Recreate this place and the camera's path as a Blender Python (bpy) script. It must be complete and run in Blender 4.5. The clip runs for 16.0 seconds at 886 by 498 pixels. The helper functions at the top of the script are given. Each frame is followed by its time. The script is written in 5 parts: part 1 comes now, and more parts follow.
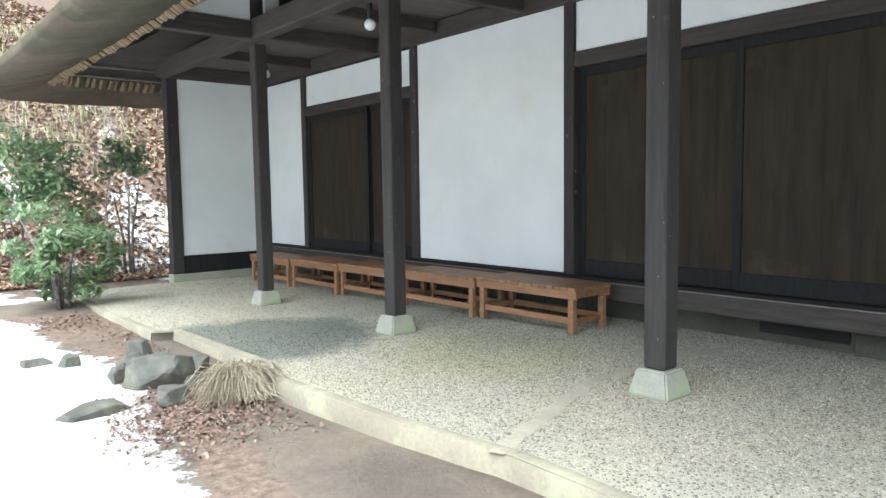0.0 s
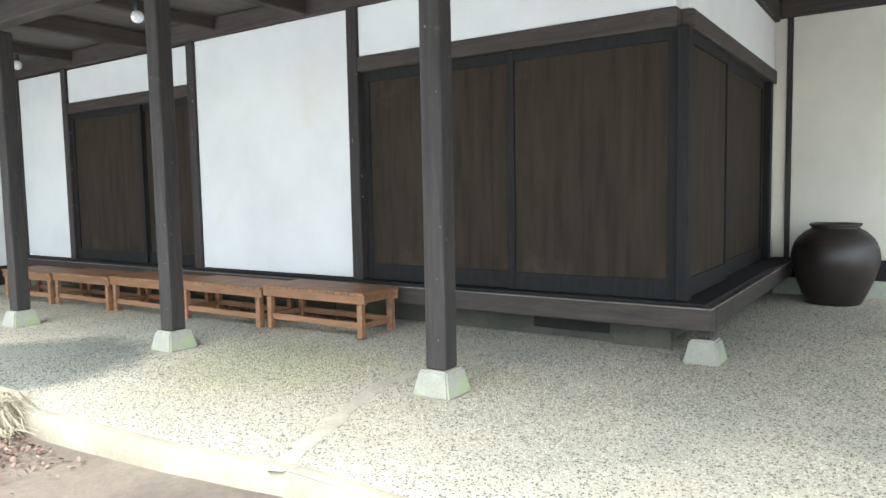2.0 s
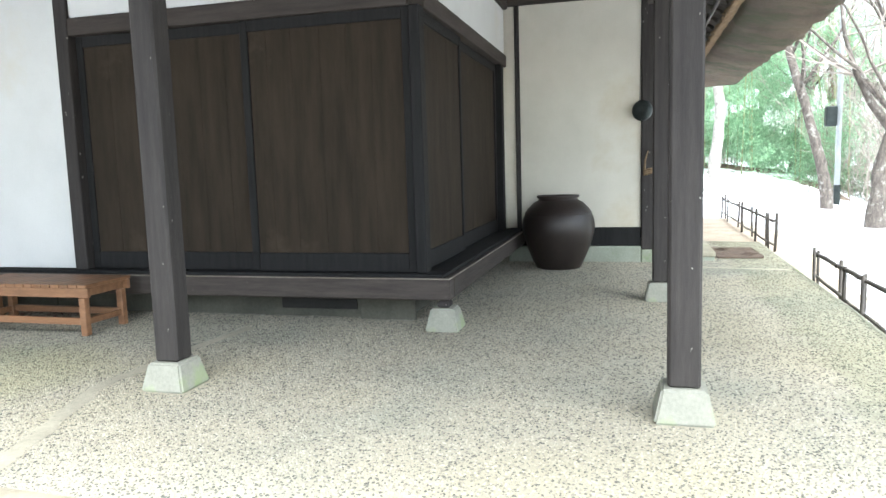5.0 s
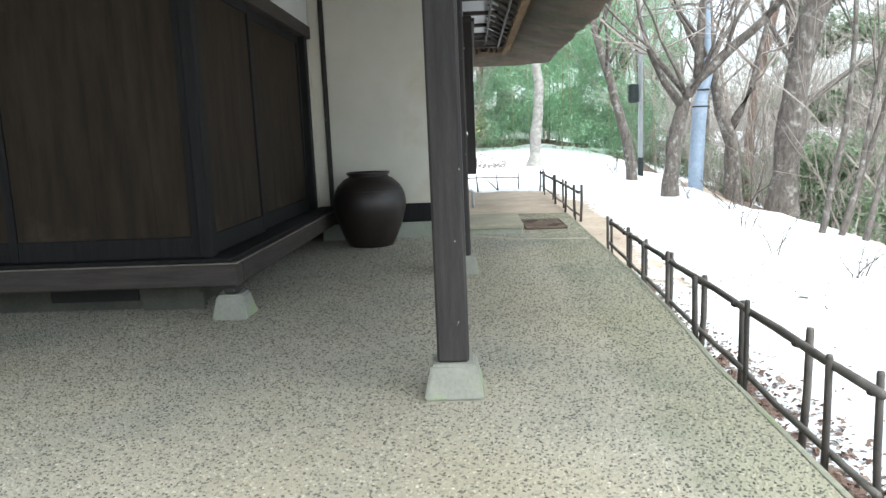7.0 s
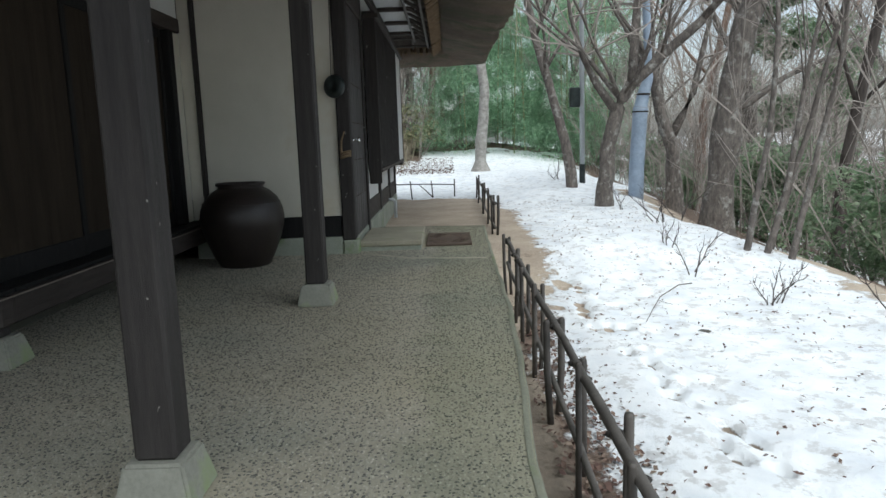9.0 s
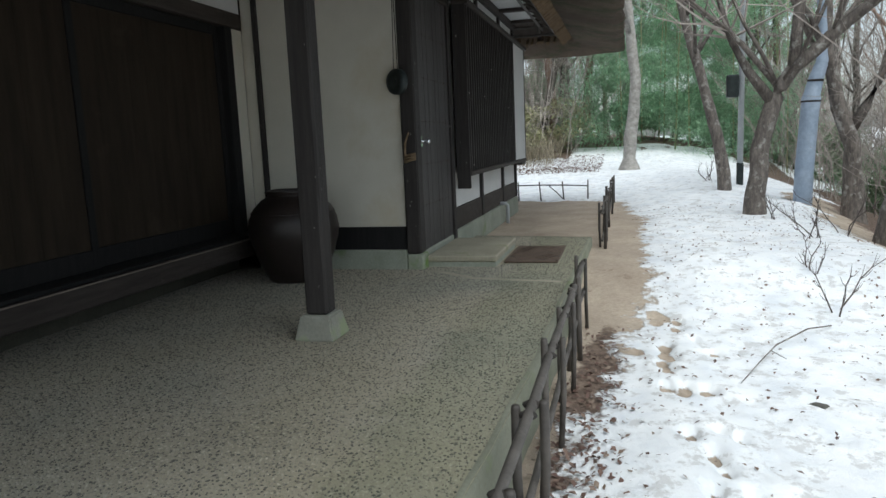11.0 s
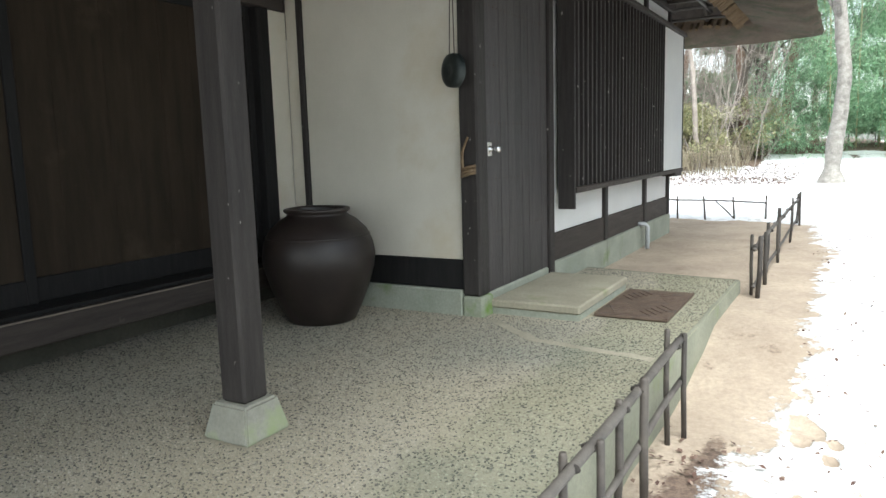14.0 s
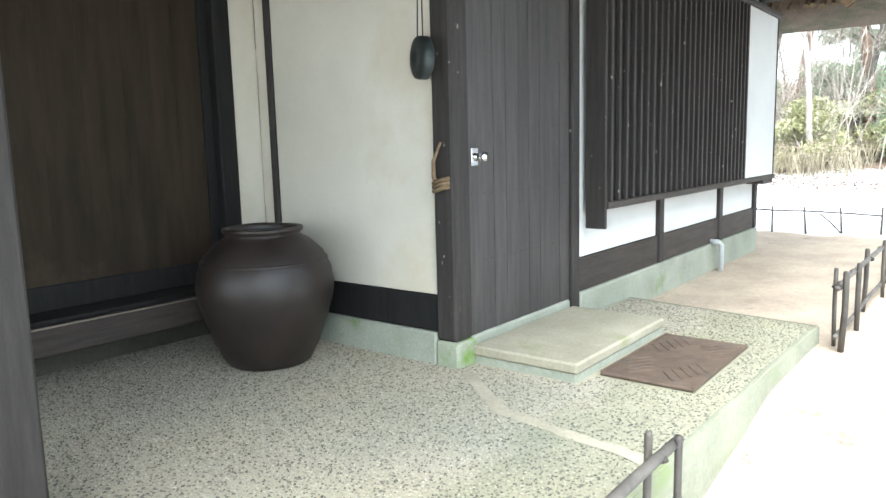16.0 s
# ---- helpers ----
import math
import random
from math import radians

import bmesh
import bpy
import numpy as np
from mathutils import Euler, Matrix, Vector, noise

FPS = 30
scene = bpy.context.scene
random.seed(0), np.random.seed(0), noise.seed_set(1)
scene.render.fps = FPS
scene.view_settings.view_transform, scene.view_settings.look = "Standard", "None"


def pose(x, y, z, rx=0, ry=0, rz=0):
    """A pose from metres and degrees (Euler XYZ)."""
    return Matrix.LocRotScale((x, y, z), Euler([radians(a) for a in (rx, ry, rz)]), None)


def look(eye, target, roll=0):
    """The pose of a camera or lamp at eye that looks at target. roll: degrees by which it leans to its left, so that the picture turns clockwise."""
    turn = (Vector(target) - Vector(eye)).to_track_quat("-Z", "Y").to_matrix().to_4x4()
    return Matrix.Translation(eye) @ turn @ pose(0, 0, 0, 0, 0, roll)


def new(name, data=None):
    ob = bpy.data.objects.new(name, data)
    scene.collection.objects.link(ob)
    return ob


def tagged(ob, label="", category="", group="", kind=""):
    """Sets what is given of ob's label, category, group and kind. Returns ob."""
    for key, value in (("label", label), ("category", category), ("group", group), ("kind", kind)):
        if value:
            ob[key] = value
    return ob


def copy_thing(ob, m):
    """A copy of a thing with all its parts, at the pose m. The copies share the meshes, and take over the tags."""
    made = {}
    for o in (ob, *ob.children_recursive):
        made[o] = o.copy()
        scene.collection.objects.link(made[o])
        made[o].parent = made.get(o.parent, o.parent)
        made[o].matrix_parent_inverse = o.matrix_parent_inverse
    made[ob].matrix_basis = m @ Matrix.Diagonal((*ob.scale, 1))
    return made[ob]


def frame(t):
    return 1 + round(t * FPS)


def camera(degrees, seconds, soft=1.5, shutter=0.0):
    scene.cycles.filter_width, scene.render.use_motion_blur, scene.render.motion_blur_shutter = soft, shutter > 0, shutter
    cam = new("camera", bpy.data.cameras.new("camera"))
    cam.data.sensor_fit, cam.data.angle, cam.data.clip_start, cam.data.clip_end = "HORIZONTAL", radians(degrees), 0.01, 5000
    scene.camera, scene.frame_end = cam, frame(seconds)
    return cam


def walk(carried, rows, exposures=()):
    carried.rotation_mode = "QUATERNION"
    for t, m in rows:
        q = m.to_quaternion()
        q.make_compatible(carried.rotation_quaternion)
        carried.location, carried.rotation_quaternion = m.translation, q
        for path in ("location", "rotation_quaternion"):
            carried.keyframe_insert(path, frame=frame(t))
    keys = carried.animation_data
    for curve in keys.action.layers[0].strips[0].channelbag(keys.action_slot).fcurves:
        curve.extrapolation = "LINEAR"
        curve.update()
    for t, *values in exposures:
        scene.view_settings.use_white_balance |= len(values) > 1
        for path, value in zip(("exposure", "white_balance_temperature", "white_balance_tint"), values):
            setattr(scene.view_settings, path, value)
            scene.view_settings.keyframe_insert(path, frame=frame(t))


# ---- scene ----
cam = camera(64.2, 16.0)
PATH = [
    (0, (0.042, 0.172, 1.273), (1.318, 1.703, 1.11), -0.8),
    (0.5, (0.075, 0.151, 1.268), (1.454, 1.591, 1.106), -0.9),
    (1, (0.122, 0.137, 1.264), (1.599, 1.477, 1.109), -0.9),
    (1.5, (0.143, 0.134, 1.267), (1.719, 1.356, 1.112), -0.9),
    (2, (0.17, 0.119, 1.286), (1.82, 1.237, 1.123), -1.1),
    (2.5, (0.197, 0.11, 1.276), (1.914, 1.122, 1.111), -1.3),
    (3, (0.217, 0.11, 1.264), (1.995, 1.009, 1.085), -1.5),
    (3.5, (0.268, 0.101, 1.258), (2.097, 0.885, 1.06), -1.5),
    (3.7, (0.283, 0.091, 1.254), (2.129, 0.832, 1.051), -1.4),
    (5.8, (0.327, -0.113, 1.242), (2.27, 0.277, 0.976), -2.3),
    (6, (0.338, -0.15, 1.237), (2.287, 0.199, 0.96), -2.4),
    (6.5, (0.384, -0.264, 1.226), (2.35, -0.048, 0.932), -2.4),
    (7, (0.548, -0.362, 1.205), (2.522, -0.267, 0.898), -2.4),
    (7.5, (0.798, -0.459, 1.22), (2.772, -0.45, 0.899), -2.0),
    (8, (1.037, -0.687, 1.199), (3.011, -0.733, 0.881), -1.5),
    (8.2, (1.122, -0.796, 1.216), (3.097, -0.852, 0.906), -1.6),
    (10.3, (2.145, -1.937, 1.251), (4.093, -1.602, 0.946), -2.5),
    (10.5, (2.298, -1.998, 1.263), (4.236, -1.607, 0.957), -2.5),
    (11, (2.61, -2.209, 1.258), (4.522, -1.707, 0.957), -2.5),
    (11.5, (2.885, -2.35, 1.258), (4.773, -1.752, 0.973), -2.2),
    (12, (3.241, -2.375, 1.253), (5.094, -1.678, 0.971), -1.6),
    (12.5, (3.554, -2.477, 1.253), (5.382, -1.715, 0.971), -1.2),
    (13, (3.859, -2.595, 1.281), (5.665, -1.779, 1.008), -1.3),
    (13.5, (4.237, -2.591, 1.286), (5.997, -1.684, 1.005), -1.5),
    (14, (4.594, -2.61, 1.278), (6.312, -1.625, 0.998), -1.7),
    (14.5, (4.946, -2.685, 1.31), (6.61, -1.614, 1.024), -2.0),
    (15, (5.305, -2.671, 1.296), (6.925, -1.536, 1.003), -1.9),
    (15.5, (5.64, -2.663, 1.317), (7.228, -1.481, 1.032), -1.5),
    (16, (6.01, -2.756, 1.321), (7.56, -1.524, 1.04), -1.5),
]
walk(cam, [(t, look(eye, target, roll)) for t, eye, target, roll in PATH],
     exposures=[(0, 1.88, 6000, 3), (1.5, 2.26, 6080, 4), (3.5, 2.44, 6300, 4), (6.0, 2.05, 6050, 4), (7.0, 1.38, 6100, 3), (8.0, 0.5, 6080, 3), (10.5, 0.05, 6150, 4), (12.0, 0.45, 6160, 3), (13.0, 0.92, 6200, 3), (14.0, 1.33, 6380, 4), (14.5, 1.76, 6440, 4), (16.0, 2.4, 6120, 3)])

# ---- light ----
world = bpy.data.worlds.new("world")
scene.world = world
world.use_nodes = True
wn, wl = world.node_tree.nodes, world.node_tree.links
sky = wn.new("ShaderNodeTexSky")
sky.sky_type = 'NISHITA'
sky.sun_disc = False
sky.sun_elevation, sky.sun_rotation = radians(59), radians(238)
sky.air_density, sky.dust_density = 1.0, 1.5
hsv = wn.new("ShaderNodeHueSaturation")
hsv.inputs["Saturation"].default_value = 0.4
hsv.inputs["Value"].default_value = 1.0
wl.new(sky.outputs[0], hsv.inputs["Color"])
wl.new(hsv.outputs[0], wn["Background"].inputs["Color"])
wn["Background"].inputs["Strength"].default_value = 0.15
sun_data = bpy.data.lights.new("sun", "SUN")
sun_data.energy, sun_data.angle, sun_data.color = 3.0, radians(64), (1.0, 0.98, 0.95)
sun = new("sun", sun_data)
sun.matrix_world = look((0, 0, 40), (20.5, 12, 0))

# ---- materials ----
def mat(name, rough=0.8, metal=0.0):
    m = bpy.data.materials.new(name)
    m.use_nodes = True
    b = m.node_tree.nodes["Principled BSDF"]
    b.inputs["Roughness"].default_value, b.inputs["Metallic"].default_value = rough, metal
    return m, m.node_tree.nodes, m.node_tree.links, b


def coords(n, l, scale=(1, 1, 1), kind="Object"):
    tc, mp = n.new("ShaderNodeTexCoord"), n.new("ShaderNodeMapping")
    mp.inputs["Scale"].default_value = scale
    l.new(tc.outputs[kind], mp.inputs["Vector"])
    return mp.outputs[0]


def noise_node(n, l, vec, scale, detail=4, rough=0.6):
    t = n.new("ShaderNodeTexNoise")
    t.inputs["Scale"].default_value, t.inputs["Detail"].default_value, t.inputs["Roughness"].default_value = scale, detail, rough
    l.new(vec, t.inputs["Vector"])
    return t.outputs["Fac"]


def ramp(n, l, fac, stops):
    r = n.new("ShaderNodeValToRGB")
    els = r.color_ramp.elements
    while len(els) < len(stops):
        els.new(0.5)
    for e, (p, c) in zip(els, stops):
        e.position = p
        e.color = (*c, 1) if len(c) == 3 else c
    l.new(fac, r.inputs[0])
    return r.outputs[0]


def mix(n, l, fac, a, b, mode="MIX"):
    x = n.new("ShaderNodeMix")
    x.data_type, x.blend_type = "RGBA", mode
    for k, v in ((0, fac), (6, a), (7, b)):
        if isinstance(v, (int, float)):
            x.inputs[k].default_value = v
        elif isinstance(v, tuple):
            x.inputs[k].default_value = (*v, 1)
        else:
            l.new(v, x.inputs[k])
    return x.outputs[2]


def bump(n, l, b, h, strength=0.3, dist=0.01):
    x = n.new("ShaderNodeBump")
    x.inputs["Strength"].default_value, x.inputs["Distance"].default_value = strength, dist
    l.new(h, x.inputs["Height"])
    l.new(x.outputs[0], b.inputs["Normal"])


def g(v):
    return (v, v, v)


def surface(name, lo, hi, scale, rough=0.8, stretch=(1, 1, 1), fine=60, bumpy=0.3, stain=None, metal=0.0, kind="Object", vary=0.0, spec=0.5, grain=0.5, chips=False):
    """A surface whose colour wanders between lo and hi, with fine grain, optional stains and variation from piece to piece."""
    m, n, l, b = mat(name, rough, metal)
    b.inputs["Specular IOR Level"].default_value = spec
    v = coords(n, l, stretch, kind)
    big = noise_node(n, l, v, scale, 5)
    col = ramp(n, l, big, [(0.3, lo), (0.7, hi)])
    f = noise_node(n, l, v, fine, 6, 0.7)
    col = mix(n, l, grain, col, ramp(n, l, f, [(0.25, g(0.55)), (0.75, g(1.25))]), "MULTIPLY")
    if stain:
        s = noise_node(n, l, coords(n, l, (1, 1, 1), kind), stain[1], 6, 0.65)
        col = mix(n, l, ramp(n, l, s, [(stain[2], g(0)), (stain[2] + 0.15, g(1))]), col, stain[0])
    if chips:
        c = noise_node(n, l, coords(n, l, (1, 1, 0.6), kind), 26, 2, 0.4)
        col = mix(n, l, ramp(n, l, c, [(0.735, g(0)), (0.75, g(0.8))]), col, (0.30, 0.28, 0.26))
    if vary:
        oi = n.new("ShaderNodeObjectInfo")
        col = mix(n, l, vary, col, ramp(n, l, oi.outputs["Random"], [(0, g(0.45)), (1, g(1.5))]), "MULTIPLY")
    l.new(col, b.inputs["Base Color"])
    bump(n, l, b, f, bumpy)
    return m


PLASTER = surface("plaster", (0.58, 0.585, 0.575), (0.66, 0.665, 0.655), 1.2, 0.9, fine=70, bumpy=0.08, stain=((0.60, 0.575, 0.51), 0.7, 0.60), grain=0.1)
# same plaster with the warm light bounced onto the vat wall in its colour
PLASTER_BOUNCE = surface("bounce_tinted_plaster", (0.555, 0.53, 0.455), (0.65, 0.62, 0.54), 1.2, 0.9, fine=70, bumpy=0.08, stain=((0.55, 0.50, 0.39), 0.9, 0.56), grain=0.1)
TIMBER = surface("dark_timber", (0.024, 0.0212, 0.0202), (0.046, 0.0405, 0.038), 3, 0.7, (9, 9, 0.7), 30, 0.35, stain=((0.10, 0.087, 0.08), 7, 0.66), vary=0.25, spec=0.3, chips=True)
TIMBER_X = surface("dark_timber_beam", (0.034, 0.028, 0.025), (0.064, 0.053, 0.047), 3, 0.7, (0.8, 0.8, 9), 30, 0.35, stain=((0.13, 0.11, 0.10), 9, 0.66), vary=0.25, spec=0.3)
BOARD = surface("shutter_board", (0.019, 0.0142, 0.0098), (0.037, 0.0272, 0.0185), 2.2, 0.8, (5, 5, 0.6), 22, 0.2, stain=((0.055, 0.041, 0.028), 1.3, 0.60), vary=0.07, spec=0.2, grain=0.25)
FRAMEWOOD = surface("shutter_frame", (0.010, 0.0102, 0.0108), (0.019, 0.0184, 0.0184), 3, 0.75, (8, 8, 0.7), 25, 0.25, spec=0.2)
DOORWOOD = surface("door_board", (0.030, 0.027, 0.027), (0.064, 0.057, 0.056), 3, 0.6, (9, 9, 0.6), 28, 0.3, vary=0.35)
CONCRETE = surface("concrete", (0.235, 0.235, 0.198), (0.32, 0.316, 0.268), 2.5, 0.9, fine=50, bumpy=0.3, stain=((0.25, 0.30, 0.16), 3.0, 0.50))
MOSSY = surface("mossy_concrete", (0.24, 0.265, 0.215), (0.34, 0.355, 0.30), 3, 0.92, fine=50, bumpy=0.35, stain=((0.15, 0.21, 0.08), 2.5, 0.60))
STEPSTONE = surface("step_concrete", (0.27, 0.25, 0.19), (0.37, 0.345, 0.265), 2.0, 0.9, fine=50, bumpy=0.3, stain=((0.24, 0.25, 0.15), 2.5, 0.58))
JOINT = surface("joint_mortar", (0.27, 0.25, 0.195), (0.37, 0.34, 0.265), 3.0, 0.92, fine=35, bumpy=0.3)
KERB_SOUTH = surface("olive_kerb", (0.16, 0.166, 0.125), (0.24, 0.243, 0.185), 2.0, 0.92, fine=40, bumpy=0.4, stain=((0.15, 0.18, 0.09), 2.5, 0.56))
KERB = surface("kerb_concrete", (0.172, 0.153, 0.116), (0.267, 0.237, 0.176), 1.5, 0.92, fine=35, bumpy=0.4, stain=((0.27, 0.27, 0.18), 3, 0.55))
BENCHWOOD = surface("bench_wood", (0.17, 0.085, 0.042), (0.30, 0.155, 0.08), 3, 0.5, (6, 0.8, 6), 30, 0.2, vary=0.3)
CERAMIC = surface("vat_glaze", (0.013, 0.0095, 0.0085), (0.029, 0.021, 0.018), 4, 0.44, fine=20, bumpy=0.12, stain=((0.05, 0.034, 0.027), 5, 0.64))
IRON = surface("iron", (0.02, 0.028, 0.028), (0.05, 0.06, 0.058), 8, 0.5, fine=60, bumpy=0.2, metal=0.5)
CHROME = surface("chrome", (0.75, 0.76, 0.78), (0.82, 0.83, 0.84), 5, 0.15, fine=40, bumpy=0.02, metal=1.0)
RUST = surface("rusted_plate", (0.075, 0.050, 0.036), (0.13, 0.092, 0.068), 9, 0.75, fine=60, bumpy=0.3, stain=((0.05, 0.05, 0.05), 6, 0.55))
RAILWOOD = surface("weathered_rail", (0.055, 0.049, 0.044), (0.125, 0.112, 0.10), 6, 0.7, fine=40, bumpy=0.25, stain=((0.06, 0.055, 0.05), 5, 0.58))
CORNERMOSS = surface("mossy_corner", (0.24, 0.27, 0.20), (0.33, 0.35, 0.28), 4, 0.92, fine=40, bumpy=0.35, stain=((0.14, 0.23, 0.05), 3.0, 0.46))
BAMBOO = surface("weathered_bamboo", (0.038, 0.033, 0.03), (0.095, 0.082, 0.07), 6, 0.6, fine=40, bumpy=0.25, stain=((0.22, 0.165, 0.105), 3, 0.66), vary=0.4)
ROPE = surface("rope", (0.02, 0.018, 0.016), (0.05, 0.042, 0.036), 20, 0.9)
STRAWROPE = surface("straw_rope", (0.14, 0.095, 0.055), (0.24, 0.17, 0.10), 20, 0.9)
ROCK = surface("rock", (0.05, 0.05, 0.042), (0.125, 0.122, 0.102), 4, 0.85, fine=14, bumpy=0.9, stain=((0.14, 0.16, 0.08), 3, 0.58))
BARK = surface("bark", (0.085, 0.072, 0.064), (0.22, 0.19, 0.168), 6, 0.95, (3, 3, 1.1), 16, 1.0, stain=((0.38, 0.37, 0.34), 7, 0.55), vary=0.3, grain=0.9)
DARKBARK = surface("dark_bark", (0.055, 0.045, 0.04), (0.12, 0.10, 0.09), 5, 0.95, (3, 3, 0.6), 18, 0.9)
PALEBARK = surface("pale_bark", (0.22, 0.205, 0.185), (0.42, 0.40, 0.37), 4, 0.95, (2, 2, 2.5), 14, 0.7, stain=((0.14, 0.13, 0.12), 3, 0.56))
REDBARK = surface("red_bark", (0.19, 0.12, 0.09), (0.33, 0.225, 0.175), 5, 0.95, (4, 4, 0.6), 18, 0.9, vary=0.3)
TWIG = surface("twig", (0.25, 0.215, 0.19), (0.46, 0.41, 0.37), 3, 0.95, fine=20, bumpy=0.2)
GALV = surface("galvanised_pole", (0.42, 0.45, 0.47), (0.52, 0.54, 0.56), 3, 0.5, fine=30, bumpy=0.05)
BLUEWRAP = surface("blue_wrap", (0.28, 0.355, 0.46), (0.36, 0.43, 0.53), 2, 0.55, fine=12, bumpy=0.3)
GLASS_BULB = surface("bulb_glass", (0.6, 0.62, 0.62), (0.7, 0.7, 0.7), 6, 0.12, bumpy=0.02)
SOFFIT = surface("soffit_board", (0.065, 0.055, 0.049), (0.115, 0.098, 0.088), 2, 0.7, (1, 6, 6), 25, 0.25)
SOFFIT_PALE = surface("soffit_plaster", (0.55, 0.57, 0.58), (0.66, 0.67, 0.68), 2, 0.85, fine=30, bumpy=0.1)
WORN = surface("worn_edge", (0.16, 0.135, 0.11), (0.26, 0.225, 0.19), 6, 0.8, fine=40, bumpy=0.2)
DARK = surface("dark_void", (0.012, 0.012, 0.011), (0.022, 0.021, 0.02), 3, 0.9)

# concrete coloured near-black: the shade under the sill is painted in
SHADED_UNDERSTONE = surface("shaded_underfloor_concrete", (0.045, 0.045, 0.036), (0.085, 0.083, 0.066), 2.5, 0.95, fine=40, bumpy=0.3)


def thatch_mat():
    m, n, l, b = mat("thatch", 0.95)
    v = coords(n, l)
    ends = noise_node(n, l, v, 55, 5, 0.75)
    big = noise_node(n, l, v, 1.1, 5, 0.6)
    col = ramp(n, l, big, [(0.3, (0.11, 0.08, 0.056)), (0.7, (0.23, 0.17, 0.12))])
    col = mix(n, l, 0.75, col, ramp(n, l, ends, [(0.3, g(0.35)), (0.7, g(1.35))]), "MULTIPLY")
    moss = noise_node(n, l, coords(n, l, (1, 1, 1)), 1.6, 6, 0.7)
    col = mix(n, l, ramp(n, l, moss, [(0.46, g(0)), (0.62, g(0.85))]), col, (0.075, 0.085, 0.04))
    l.new(col, b.inputs["Base Color"])
    bump(n, l, b, ends, 1.0, 0.06)
    return m


THATCH = thatch_mat()


def island_mat(name, stops, rough=0.8, trans=0.0):
    """Colour picked piece by piece in a joined mesh."""
    m, n, l, b = mat(name, rough)
    ge = n.new("ShaderNodeNewGeometry")
    col = ramp(n, l, ge.outputs["Random Per Island"], stops)
    f = noise_node(n, l, coords(n, l), 40, 3)
    col = mix(n, l, 0.5, col, ramp(n, l, f, [(0.3, g(0.65)), (0.7, g(1.25))]), "MULTIPLY")
    l.new(col, b.inputs["Base Color"])
    if trans:
        t = n.new("ShaderNodeBsdfTranslucent")
        l.new(col, t.inputs["Color"])
        ms = n.new("ShaderNodeMixShader")
        ms.inputs[0].default_value = trans
        l.new(b.outputs[0], ms.inputs[1])
        l.new(t.outputs[0], ms.inputs[2])
        l.new(ms.outputs[0], n["Material Output"].inputs[0])
    return m


FALLEN = island_mat("fallen_leaf", [(0.0, (0.075, 0.042, 0.034)), (0.4, (0.125, 0.072, 0.056)), (0.75, (0.165, 0.112, 0.086)), (1.0, (0.22, 0.17, 0.13))], 0.85)
HILL_LEAF = island_mat("hill_litter", [(0.0, (0.13, 0.075, 0.045)), (0.4, (0.25, 0.155, 0.10)), (0.75, (0.38, 0.26, 0.18)), (1.0, (0.50, 0.39, 0.29))], 0.9)
DRYGRASS = island_mat("dry_grass", [(0.0, (0.19, 0.16, 0.11)), (0.5, (0.33, 0.28, 0.20)), (1.0, (0.46, 0.41, 0.31))], 0.85, 0.25)
GREENLEAF = island_mat("evergreen_leaf", [(0.0, (0.12, 0.19, 0.095)), (0.5, (0.20, 0.29, 0.155)), (1.0, (0.33, 0.40, 0.25))], 0.55, 0.4)
GROVELEAF = island_mat("grove_leaf", [(0.0, (0.19, 0.34, 0.21)), (0.5, (0.32, 0.50, 0.32)), (1.0, (0.47, 0.64, 0.44))], 0.6, 0.7)
PINELEAF = island_mat("pine_needle", [(0.0, (0.17, 0.26, 0.15)), (0.5, (0.28, 0.38, 0.24)), (1.0, (0.42, 0.50, 0.35))], 0.7, 0.7)
SASA = island_mat("bamboo_grass", [(0.0, (0.24, 0.27, 0.14)), (0.5, (0.40, 0.40, 0.23)), (1.0, (0.55, 0.51, 0.33))], 0.7, 0.3)


